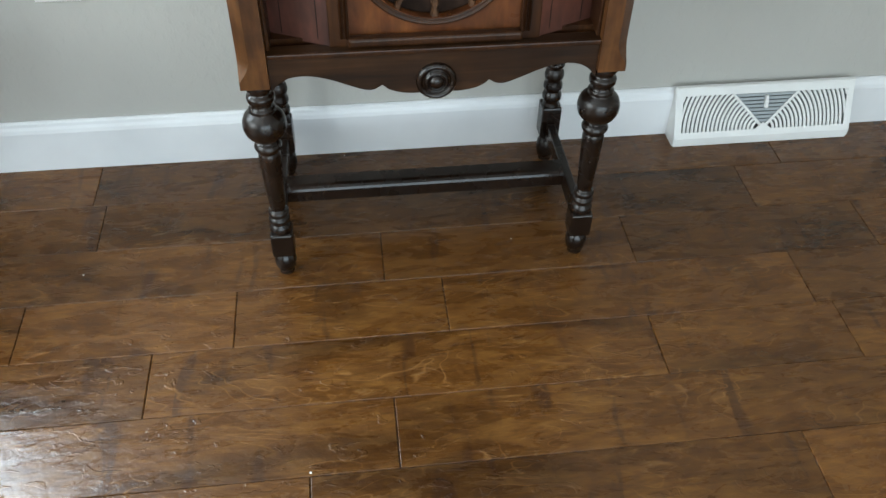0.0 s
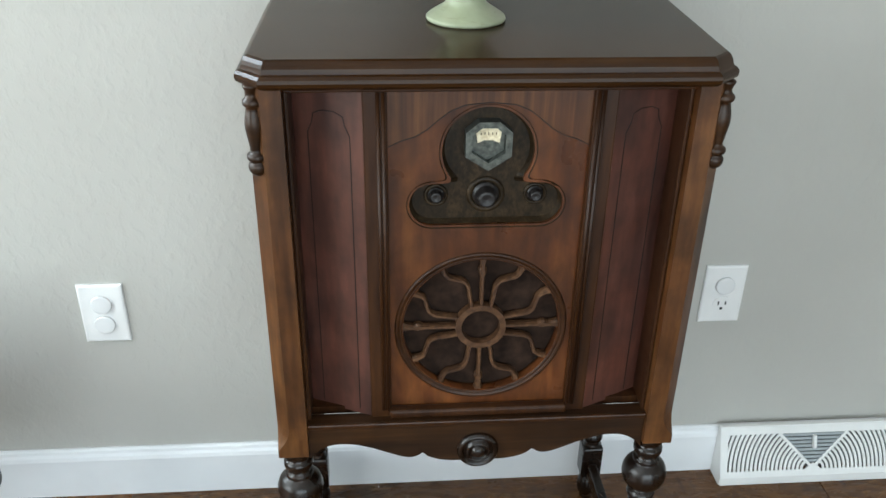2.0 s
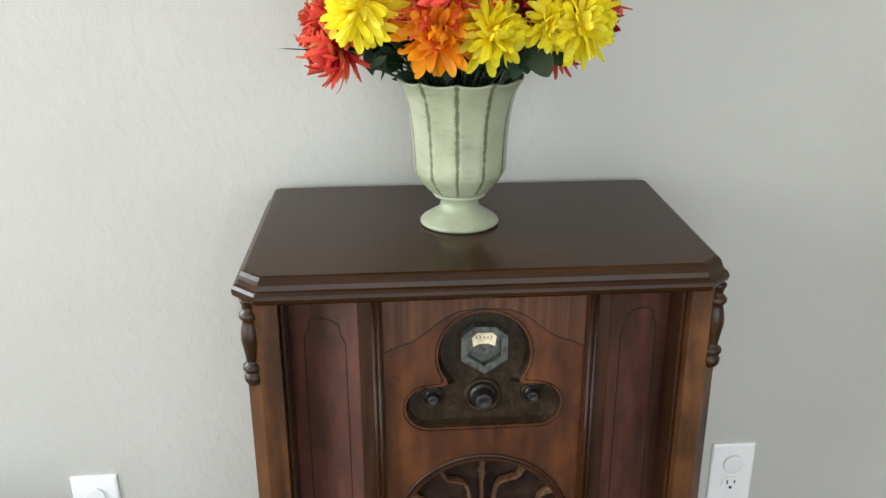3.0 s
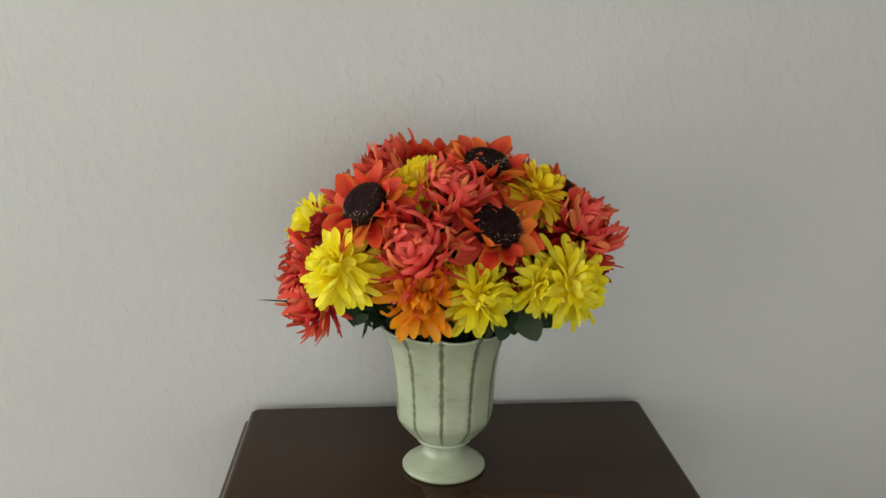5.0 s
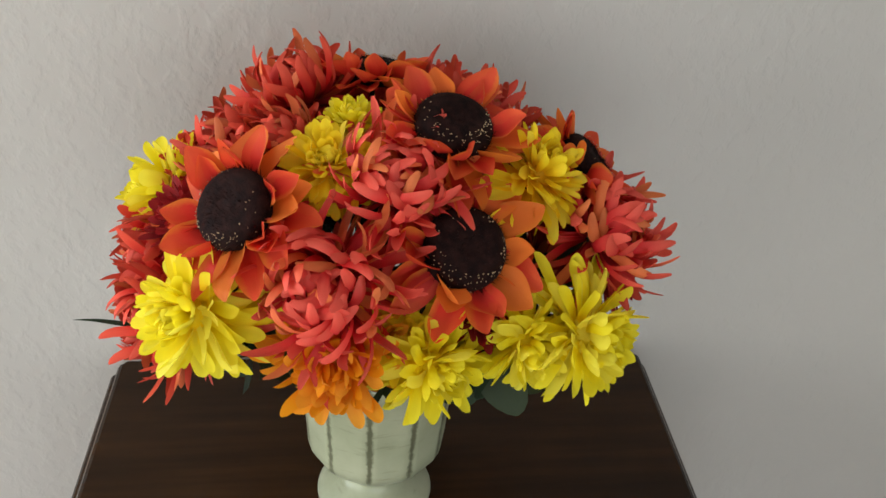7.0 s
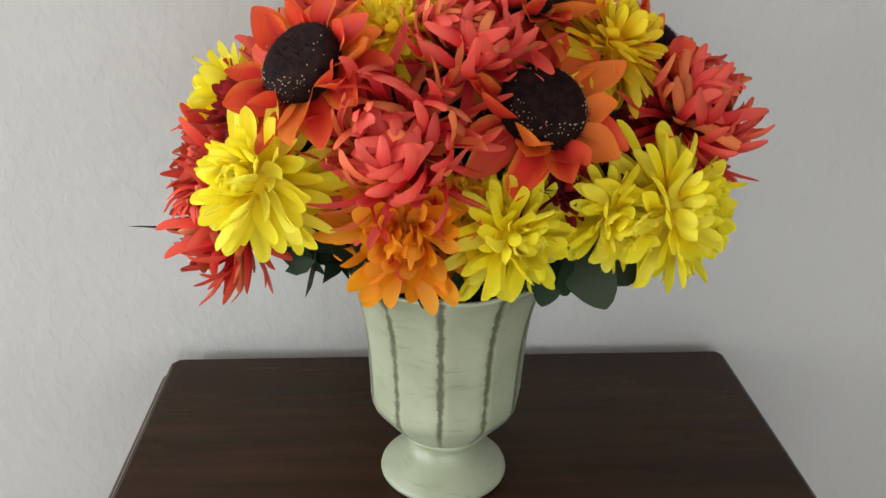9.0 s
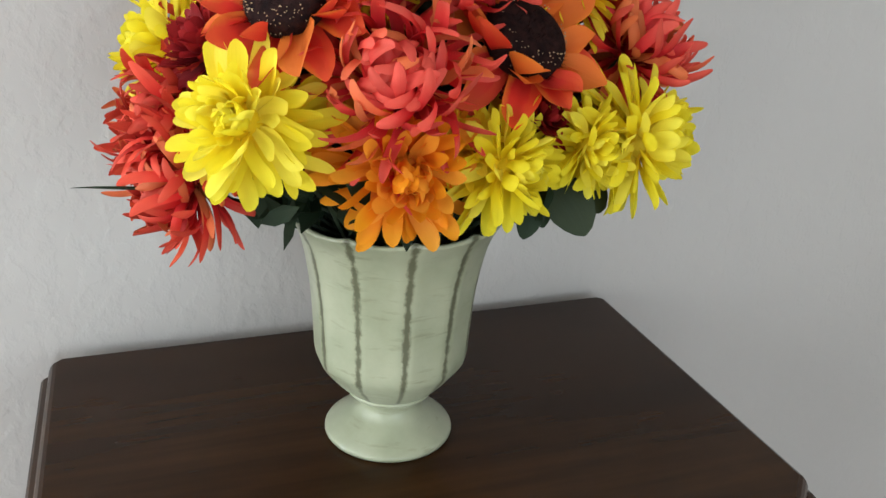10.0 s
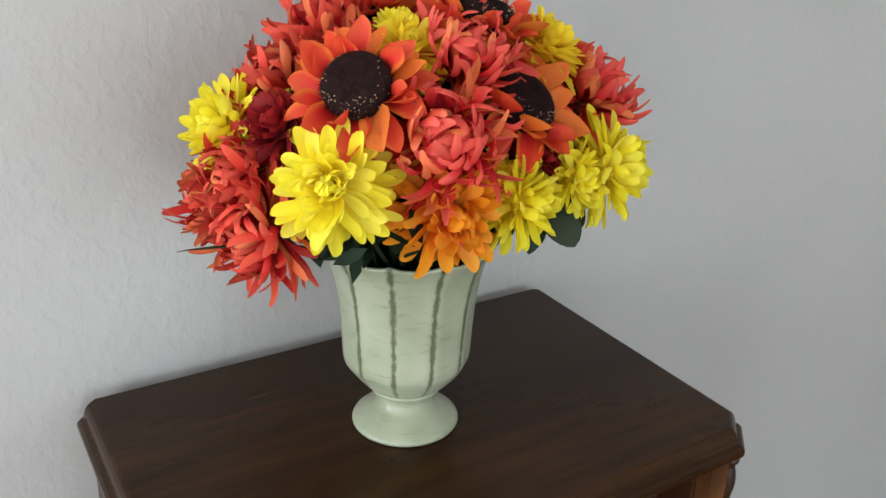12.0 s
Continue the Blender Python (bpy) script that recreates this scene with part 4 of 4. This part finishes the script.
chrysanthemum((-0.141, -0.302, 1.218), YEL, M["yellow"], 1.06, (-0.55, -0.75, 0.3), 11)
chrysanthemum((-0.172, -0.182, 1.234), YEL, M["yellow"], 1.12, (-0.9, -0.1, 0.4), 12)
chrysanthemum((0.014, -0.322, 1.188), YEL, M["yellow"], 0.97, (0.5, -0.8, 0.02), 13)
chrysanthemum((0.111, -0.308, 1.2), YEL, M["yellow"], 1.14, (0.6, -0.72, 0.22), 14)
chrysanthemum((0.072, -0.312, 1.194), YEL, M["yellow"], 0.84, (0.45, -0.85, 0.02), 15)
chrysanthemum((0.079, -0.25, 1.293), YEL, M["ochre"], 0.9, (0.5, -0.25, 0.8), 16, "ochremum")
chrysanthemum((-0.057, -0.259, 1.3), YEL, M["ochre"], 0.78, (-0.1, -0.55, 0.8), 17, "ochremum")
chrysanthemum((-0.042, -0.215, 1.312), YEL, M["yellow"], 0.58, None, 18)
chrysanthemum((-0.012, -0.31, 1.205), YEL, M["ochre"], 0.7, None, 19, "ochremum")
chrysanthemum((-0.052, -0.316, 1.188), "bright orange artificial chrysanthemum hanging over the vase rim", M["orange"], 1.16, (-0.1, -0.9, 0.05), 20, "orangemum")

curled_mum((-0.06, -0.316, 1.245), RED, M["coral"], 1.06, (-0.25, -0.8, 0.45), 31, "coralcurl", 1.06, 0.92)
curled_mum((-0.016, -0.270, 1.299), RED, M["coral"], 0.98, None, 32, "coralcurl", 1.06, 0.92)
curled_mum((0.134, -0.25, 1.25), RED, M["coral"], 1.0, None, 33, "coralcurl", 1.06, 0.92)
curled_mum((-0.178, -0.243, 1.166), RED, M["red"], 0.92, (-0.9, -0.38, -0.12), 34, "spider", 1.12, 0.88)
curled_mum((-0.18, -0.213, 1.203), RED, M["red"], 0.9, (-0.9, -0.3, 0.1), 35, "redcurl", 1.0, 0.92)
curled_mum((-0.126, -0.175, 1.272), RED, M["red"], 0.95, None, 36, "redcurl", 1.0, 0.92)
curled_mum((-0.078, -0.16, 1.309), RED, M["red"], 0.95, None, 37, "redcurl", 1.0, 0.92)
curled_mum((0.048, -0.175, 1.300), RED, M["red"], 0.9, None, 38, "redcurl", 1.0, 0.92)
curled_mum((0.145, -0.19, 1.215), RED, M["red"], 0.9, None, 39, "redcurl", 1.0, 0.92)
curled_mum((0.035, -0.13, 1.29), RED, M["red"], 0.9, None, 42, "redcurl", 1.0, 0.92)
curled_mum((-0.09, -0.11, 1.26), RED, M["red"], 0.9, None, 43, "redcurl", 1.0, 0.92)
curled_mum((0.1, -0.14, 1.23), RED, M["red"], 0.85, None, 44, "redcurl", 1.0, 0.92)
curled_mum((-0.135, -0.12, 1.2), RED, M["red"], 0.85, None, 45, "redcurl", 1.0, 0.92)
curled_mum((0.12, -0.16, 1.17), RED, M["red"], 0.85, None, 46, "redcurl", 1.0, 0.92)
DARK = "small dark maroon artificial blossom between the larger flowers"
chrysanthemum((-0.151, -0.235, 1.248), DARK, M["maroon"], 0.8, None, 51, "maroonmum")
chrysanthemum((0.042, -0.3, 1.216), DARK, M["maroon"], 0.62, None, 52, "maroonmum")
chrysanthemum((0.148, -0.23, 1.2), DARK, M["maroon"], 0.75, None, 53, "maroonmum")


# smaller red blooms wherever the bunch still has room
fill = random.Random(23)
for k in range(900):
    a, el = fill.uniform(0, 2 * math.pi), math.asin(fill.uniform(-0.02, 1.0))
    p = CENTRE + Vector((0.168 * math.cos(el) * math.cos(a), 0.160 * math.cos(el) * math.sin(a), 0.03 + 0.157 * math.sin(el)))
    if p.y < -0.06 and p.z > (1.24 if p.y < -0.19 else 1.16) and not (p.y < -0.22 and -0.15 < p.x < 0.11) and all((p - h).length > 0.047 for h in HEARTS):
        coral = fill.random() < 0.4
        curled_mum(tuple(p), RED, M["coral" if coral else "red"], fill.uniform(0.68, 0.8), None, 100 + k, "coralcurl" if coral else "redcurl", 1.0, 0.92)


# ---- leaves ----
def leaf_blade(v):
    return max(0.06, math.sin(math.pi * min(1.0, v) ** 1.25) ** 0.62)


def leaf_sprig(at, facing, spread, seed, scale=1.0, tilt=0.0):
    """A stalk with three broad leaves."""
    rng = random.Random(seed)
    ob = thing("leaf_sprig", Matrix.Translation(at) @ Vector(facing).normalized().to_track_quat("X", "Z").to_matrix().to_4x4() @ Matrix.Rotation(radians(tilt), 4, "X"), "dark green artificial leaves under the flowers", "leaves", "leaves in the vase")
    inv = ob.matrix_basis.inverted()
    root = Vector((VASE[0] + (at[0] - VASE[0]) * 0.5, VASE[1] + (at[1] - VASE[1]) * 0.5, TOP + 0.155))
    part("stalk", tube([inv @ root, inv @ root.lerp(Vector(at), 0.6) + Vector((0, 0, 0.004)), Vector((0.003, 0, 0))], 0.0015, 5), M["stem"], ob)
    for k, a in enumerate((-spread, 0, spread)):
        p = new("leaf", petal_mesh("leaf", 0.05 * scale * rng.uniform(0.85, 1.05), 0.026 * scale, leaf_blade, rng.uniform(-40, -5), 0.25, seed * 10 + k, M["leaf"], 7))
        p.parent = ob
        p.matrix_basis = Matrix.Rotation(radians(a), 4, "Z") @ Matrix.Rotation(radians(rng.uniform(-12, 12)), 4, "X")
    return ob


leaf_sprig((0.047, -0.284, 1.182), (0.8, -0.45, -0.38), 36, 61, 1.15, 42)
leaf_sprig((0.036, -0.288, 1.172), (0.4, -0.4, -0.8), 28, 62, 0.75, 20)
leaf_sprig((-0.088, -0.235, 1.166), (-0.92, -0.15, -0.25), 26, 63, 1.0, -30)
leaf_sprig((0.062, -0.22, 1.182), (0.9, -0.05, -0.08), 36, 65, 0.9, 30)


def grass_tip():
    """A thin dark blade that sticks out sideways."""
    ob = thing("grass_sprig", pose(-0.16, -0.24, 1.162), "thin dark green leaf tip sticking out", "leaves", "leaves in the vase")
    p = new("blade", petal_mesh("blade", 0.066, 0.006, oval, 4, 0.5, 5, M["leaf"], 8))
    p.parent = ob
    p.matrix_basis = Matrix.Rotation(radians(178), 4, "Z")
    part("stalk", tube([Vector((0.0, 0, 0)), Vector((0.04, 0.005, -0.004)), Vector((0.09, 0.022, -0.03))], 0.0012, 5), M["stem"], ob)
    return ob


grass_tip()


def inner_foliage():
    """Dark leaves that fill the heart of the bunch."""
    rng = random.Random(77)
    bm = bmesh.new()
    uv = bm.loops.layers.uv.new("UVMap")
    for k in range(760):
        a, t = rng.uniform(0, 2 * math.pi), rng.uniform(-0.15, 1.0)
        el = math.asin(t)
        r = 0.128 * rng.uniform(0.65, 1.03)
        c = CENTRE + Vector((r * math.cos(el) * math.cos(a), r * math.cos(el) * math.sin(a), r * math.sin(el) + 0.015))
        if t < 0.1:
            c = CENTRE + Vector((math.cos(a), math.sin(a), 0)) * rng.uniform(0.0, 0.06) + Vector((0, 0, rng.uniform(-0.025, 0.04)))
        q = Euler((rng.uniform(0, 6.3), rng.uniform(0, 6.3), rng.uniform(0, 6.3))).to_matrix().to_4x4()
        L, W = rng.uniform(0.02, 0.036), rng.uniform(0.010, 0.018)
        pts = [(0, 0), (0.3, 0.42), (0.65, 0.45), (1, 0), (0.65, -0.45), (0.3, -0.42)]
        vs = [bm.verts.new(Matrix.Translation(c) @ q @ Vector((L * (x - 0.5), W * y, 0.15 * W * abs(y)))) for x, y in pts]
        f = bm.faces.new(vs)
        for l, (x, y) in zip(f.loops, pts):
            l[uv].uv = (0.5 + y, x)
    me = bpy.data.meshes.new("foliage")
    bm.to_mesh(me)
    bm.free()
    me.materials.append(M["leaf"])
    return tagged(new("foliage", me), "dense dark green leaves in the heart of the bunch", "foliage", "", "stuff")


inner_foliage()


# ---- outlets ----
def outlet(x0, x1, z0, z1, bottom_open, label):
    ob = thing("wall_outlet", pose((x0 + x1) / 2, 0, (z0 + z1) / 2), label, "outlet", "outlets on the wall")
    w, h = (x1 - x0) / 2, (z1 - z0) / 2
    bm = bmesh.new()
    rings = [[bm.verts.new((sx * (w - i), y, sz * (h - i))) for sx, sz in ((-1, -1), (1, -1), (1, 1), (-1, 1))] for i, y in ((0, -0.0005), (0, -0.004), (0.0015, -0.0055), (0.004, -0.0065))]
    for a, b in zip(rings, rings[1:]):
        for k in range(4):
            bm.faces.new((a[k], a[(k + 1) % 4], b[(k + 1) % 4], b[k]))
    bm.faces.new(rings[-1])
    plate = part("cover_plate", bm, M["plastic"], ob)
    part("screw", lathe([(0.0028, 0), (0.0028, 0.0008), (0.001, 0.0012)], 12), M["plastic"], plate, m=Matrix.Translation((0, -0.0064, 0)) @ FACE)
    for s in (1, -1):
        face = [(0.0165 * math.cos(a), max(-0.0135, min(0.0135, 0.0165 * math.sin(a)))) for a in (2 * math.pi * k / 40 for k in range(40))]
        rec = part("receptacle", slab([[(x, z + s * 0.0195) for x, z in face]], -0.0085, -0.006), M["plastic"], ob)
        if s > 0 or not bottom_open:
            part("safety_cap", lathe(rounded([(0.0172, 0), (0.0172, 0.0022), (0.0155, 0.0036), (0.008, 0.0042), (0.0005, 0.0042)], 3), 28), M["cap"], rec, "translucent round safety cap", True, Matrix.Translation((0, -0.0084, s * 0.0195)) @ FACE)
        else:
            for x, z, a, b in ((-0.0065, 0.003, 0.0022, 0.008), (0.0065, 0.003, 0.0022, 0.0065), (0.0, -0.008, 0.0048, 0.0048)):
                part("slot", box((x - a / 2, -0.0092, s * 0.0195 + z - b / 2), (x + a / 2, -0.0083, s * 0.0195 + z + b / 2)), M["slot"], rec)
    return ob


outlet(-0.634, -0.5595, 0.344, 0.457, False, "white wall outlet with two round safety caps")
outlet(0.436, 0.5105, 0.348, 0.464, True, "white wall outlet with one safety cap and an open socket")


# ---- baseboard register ----
def register():
    x0, x1 = 0.515, 0.885
    ob = thing("floor_register", pose(0, 0, 0), "white metal baseboard heating register with curved louvres", "vent")
    top_y, low_y, top_z, lip_z = -0.024, -0.062, 0.116, 0.02
    # hollow shell: sides, top, bottom lip
    prof = [(-0.0155, 0.0008), (low_y + 0.004, 0.0008), (low_y, 0.006), (low_y, lip_z), (top_y, top_z - 0.006), (top_y + 0.003, top_z), (-0.0155, top_z)]
    for x in (x0, x1 - 0.002):
        bm = bmesh.new()
        a = [bm.verts.new((x, y, z)) for y, z in prof]
        b = [bm.verts.new((x + 0.002, y, z)) for y, z in prof]
        for k in range(len(prof)):
            bm.faces.new((a[k], a[(k + 1) % len(prof)], b[(k + 1) % len(prof)], b[k]))
        bm.faces.new(a)
        bm.faces.new(b)
        part("end_cap", bm, M["vent_white"], ob)
    part("top_flange", box((x0 + 0.002, top_y - 0.0005, top_z - 0.0075), (x1 - 0.002, -0.0155, top_z), 0.001), M["vent_white"], ob)
    part("bottom_lip", box((x0 + 0.002, low_y, 0.0008), (x1 - 0.002, low_y + 0.003, lip_z), 0.001), M["vent_white"], ob)
    part("duct_liner", box((x0 + 0.003, -0.02, 0.002), (x1 - 0.003, -0.0165, top_z - 0.004)), M["vent_dark"], ob)
    # sloping face, in its own plane: x along, v up the slope
    slope = math.atan2(low_y - top_y, (top_z - 0.004) - lip_z)
    height = math.hypot(low_y - top_y, (top_z - 0.004) - lip_z)
    lean = Matrix.Translation((x0 + 0.002, low_y, lip_z)) @ Matrix.Rotation(slope, 4, "X")
    width = x1 - x0 - 0.004
    cx = width / 2
    frame_bars = [((0, -0.001, 0), (width, 0.002, 0.012)), ((0, -0.001, height - 0.014), (width, 0.002, height)), ((0, -0.001, 0.012), (0.012, 0.002, height - 0.014)), ((width - 0.012, -0.001, 0.012), (width, 0.002, height - 0.014))]
    for lo, hi in frame_bars:
        part("face_frame", box(lo, hi), M["vent_white"], ob, m=lean)
    vtop, vbot = height - 0.014, 0.012
    half = 0.068
    for s in (-1, 1):
        part("face_rib", sweep([(cx + s * half, vtop), (cx + s * 0.002, vbot + 0.004)], 0.006, 0.003), M["vent_white"], ob, m=lean @ Matrix.Translation((0, -0.001, 0)))
    # damper louvres in the middle triangle
    for k in range(9):
        v = vtop - (k + 0.5) * (vtop - vbot - 0.006) / 9
        reach = half * (v - vbot - 0.004) / (vtop - vbot - 0.004) - 0.002
        if reach > 0.004:
            part("damper_slat", box((cx - reach, 0.0, v - 0.0026), (cx + reach, 0.0018, v + 0.0026)), M["damper"], ob, m=lean)
    part("damper_lever", box((cx - 0.003, -0.008, vtop - 0.03), (cx + 0.003, 0.0, vtop - 0.004), 0.001), M["vent_white"], ob, "small white damper lever", m=lean)
    # curved louvres at both sides: arcs round the lower middle, cut off at the frame and at the ribs
    for s in (-1, 1):
        for k in range(20):
            r = 0.016 + k * 0.0084
            pts = []
            for i in range(121):
                a = radians(90 * i / 120)
                x, v = cx + s * (r * math.cos(a) + 0.006), vbot + 1.05 * r * math.sin(a)
                edge = half * (v - vbot - 0.004) / (vtop - vbot - 0.004)
                if v <= vtop + 0.001 and abs(x - cx) >= edge and abs(x - cx) <= cx - 0.011:
                    pts.append((x, v))
            if len(pts) >= 4:
                short = [pts[round(q * (len(pts) - 1) / 9)] for q in range(10)]
                part("louvre", sweep(short, 0.0053, 0.003), M["vent_white"], ob, m=lean)
    part("face_tip", slab([[(cx - 0.018, vbot - 0.001), (cx + 0.018, vbot - 0.001), (cx, vbot + 0.014)]], -0.0012, 0.002), M["vent_white"], ob, m=lean)
    return ob


register()


# ---- grey chair beside the cabinet ----
def chair():
    ob = thing("upholstered_chair", pose(-1.006, -0.36, 0), "low grey upholstered chair standing beside the wall", "chair")
    part("seat", box((-0.27, -0.04, 0.275), (0.318, 0.10, 0.335), 0.022, 4), M["fabric"], ob, smooth=True)
    part("backrest", box((-0.27, 0.12, 0.25), (0.19, 0.2, 0.5), 0.03, 4), M["fabric"], ob, smooth=True)
    for x in (-0.22, 0.2):
        for y in (0.0, 0.06):
            part("leg", lathe([(0.012, 0.0), (0.018, 0.275)], 14), M["dark_turned"], ob, smooth=True, m=Matrix.Translation((x, y, 0)))
    return ob


chair()


# ---- crumbs on the floor ----
def crumb(x, y, size, seed):
    rng = random.Random(seed)
    ob = thing("crumb", pose(x, y, 0.0006), "tiny white crumb lying on the plank floor", "crumb", "crumbs on the floor")
    bm = bmesh.new()
    bmesh.ops.create_icosphere(bm, subdivisions=1, radius=size)
    for v in bm.verts:
        v.co *= rng.uniform(0.6, 1.1)
        v.co.z = max(-0.0006, v.co.z * 0.6)
    part("grain", bm, M["plastic"], ob)
    return ob


for k, (x, y, size) in enumerate(((-0.215, -0.732, 0.0028), (-0.595, -0.309, 0.0018), (-0.143, -0.025, 0.0016), (0.145, -0.293, 0.0013))):
    crumb(x, y, size, 300 + k)


# ---- floor planks ----
def plank_floor():
    floor = structure("floor", box((ROOM_L - T, ROOM_B - T, -0.1), (ROOM_R + T, T, -0.0028)), M["joint"], "stained brown hand-scraped maple plank floor", "floor")
    rng = random.Random(5)
    pitch, first = 0.1213, -0.0095
    known = {1: (-0.583, 0.62), 2: (-0.087, 0.354), 3: (-0.675, -0.334, 0.010), 4: (-0.459, 0.338), 5: (-0.09, 0.75), 6: (-0.216, 0.5)}
    meshes = {}
    row, y1 = 0, first
    while y1 > ROOM_B:
        y0 = max(y1 - pitch, ROOM_B)
        cuts = list(known.get(row, (rng.uniform(-0.6, -0.1), rng.uniform(0.2, 0.9))))
        while cuts[0] > ROOM_L:
            cuts.insert(0, cuts[0] - rng.choice((0.32, 0.45, 0.62, 0.8)))
        while cuts[-1] < ROOM_R:
            cuts.append(cuts[-1] + rng.choice((0.32, 0.45, 0.62, 0.8)))
        for a, b in zip(cuts, cuts[1:]):
            a, b = max(a, ROOM_L), min(b, ROOM_R)
            if b - a < 0.02:
                continue
            w, d = b - a - 0.0012, y1 - y0 - 0.0005
            key = (round(w, 4), round(d, 4))
            if key not in meshes:
                e = 0.0014
                bm = bmesh.new()
                rings = [[bm.verts.new((sx * (w / 2 - i), sy * (d / 2 - i), z)) for sx, sy in ((-1, -1), (1, -1), (1, 1), (-1, 1))] for i, z in ((0, -0.0028), (0, -0.0012), (e * 0.4, -0.0004), (e, 0.0))]
                for p, q in zip(rings, rings[1:]):
                    for k in range(4):
                        bm.faces.new((p[k], p[(k + 1) % 4], q[(k + 1) % 4], q[k]))
                bm.faces.new(rings[-1])
                meshes[key] = mesh_of(bm, "plank", M["plank"])
            ob = new("plank", meshes[key])
            ob.parent = floor
            ob.location = ((a + b) / 2, (y0 + y1) / 2, 0)
        y1 = y0
        row += 1


plank_floor()
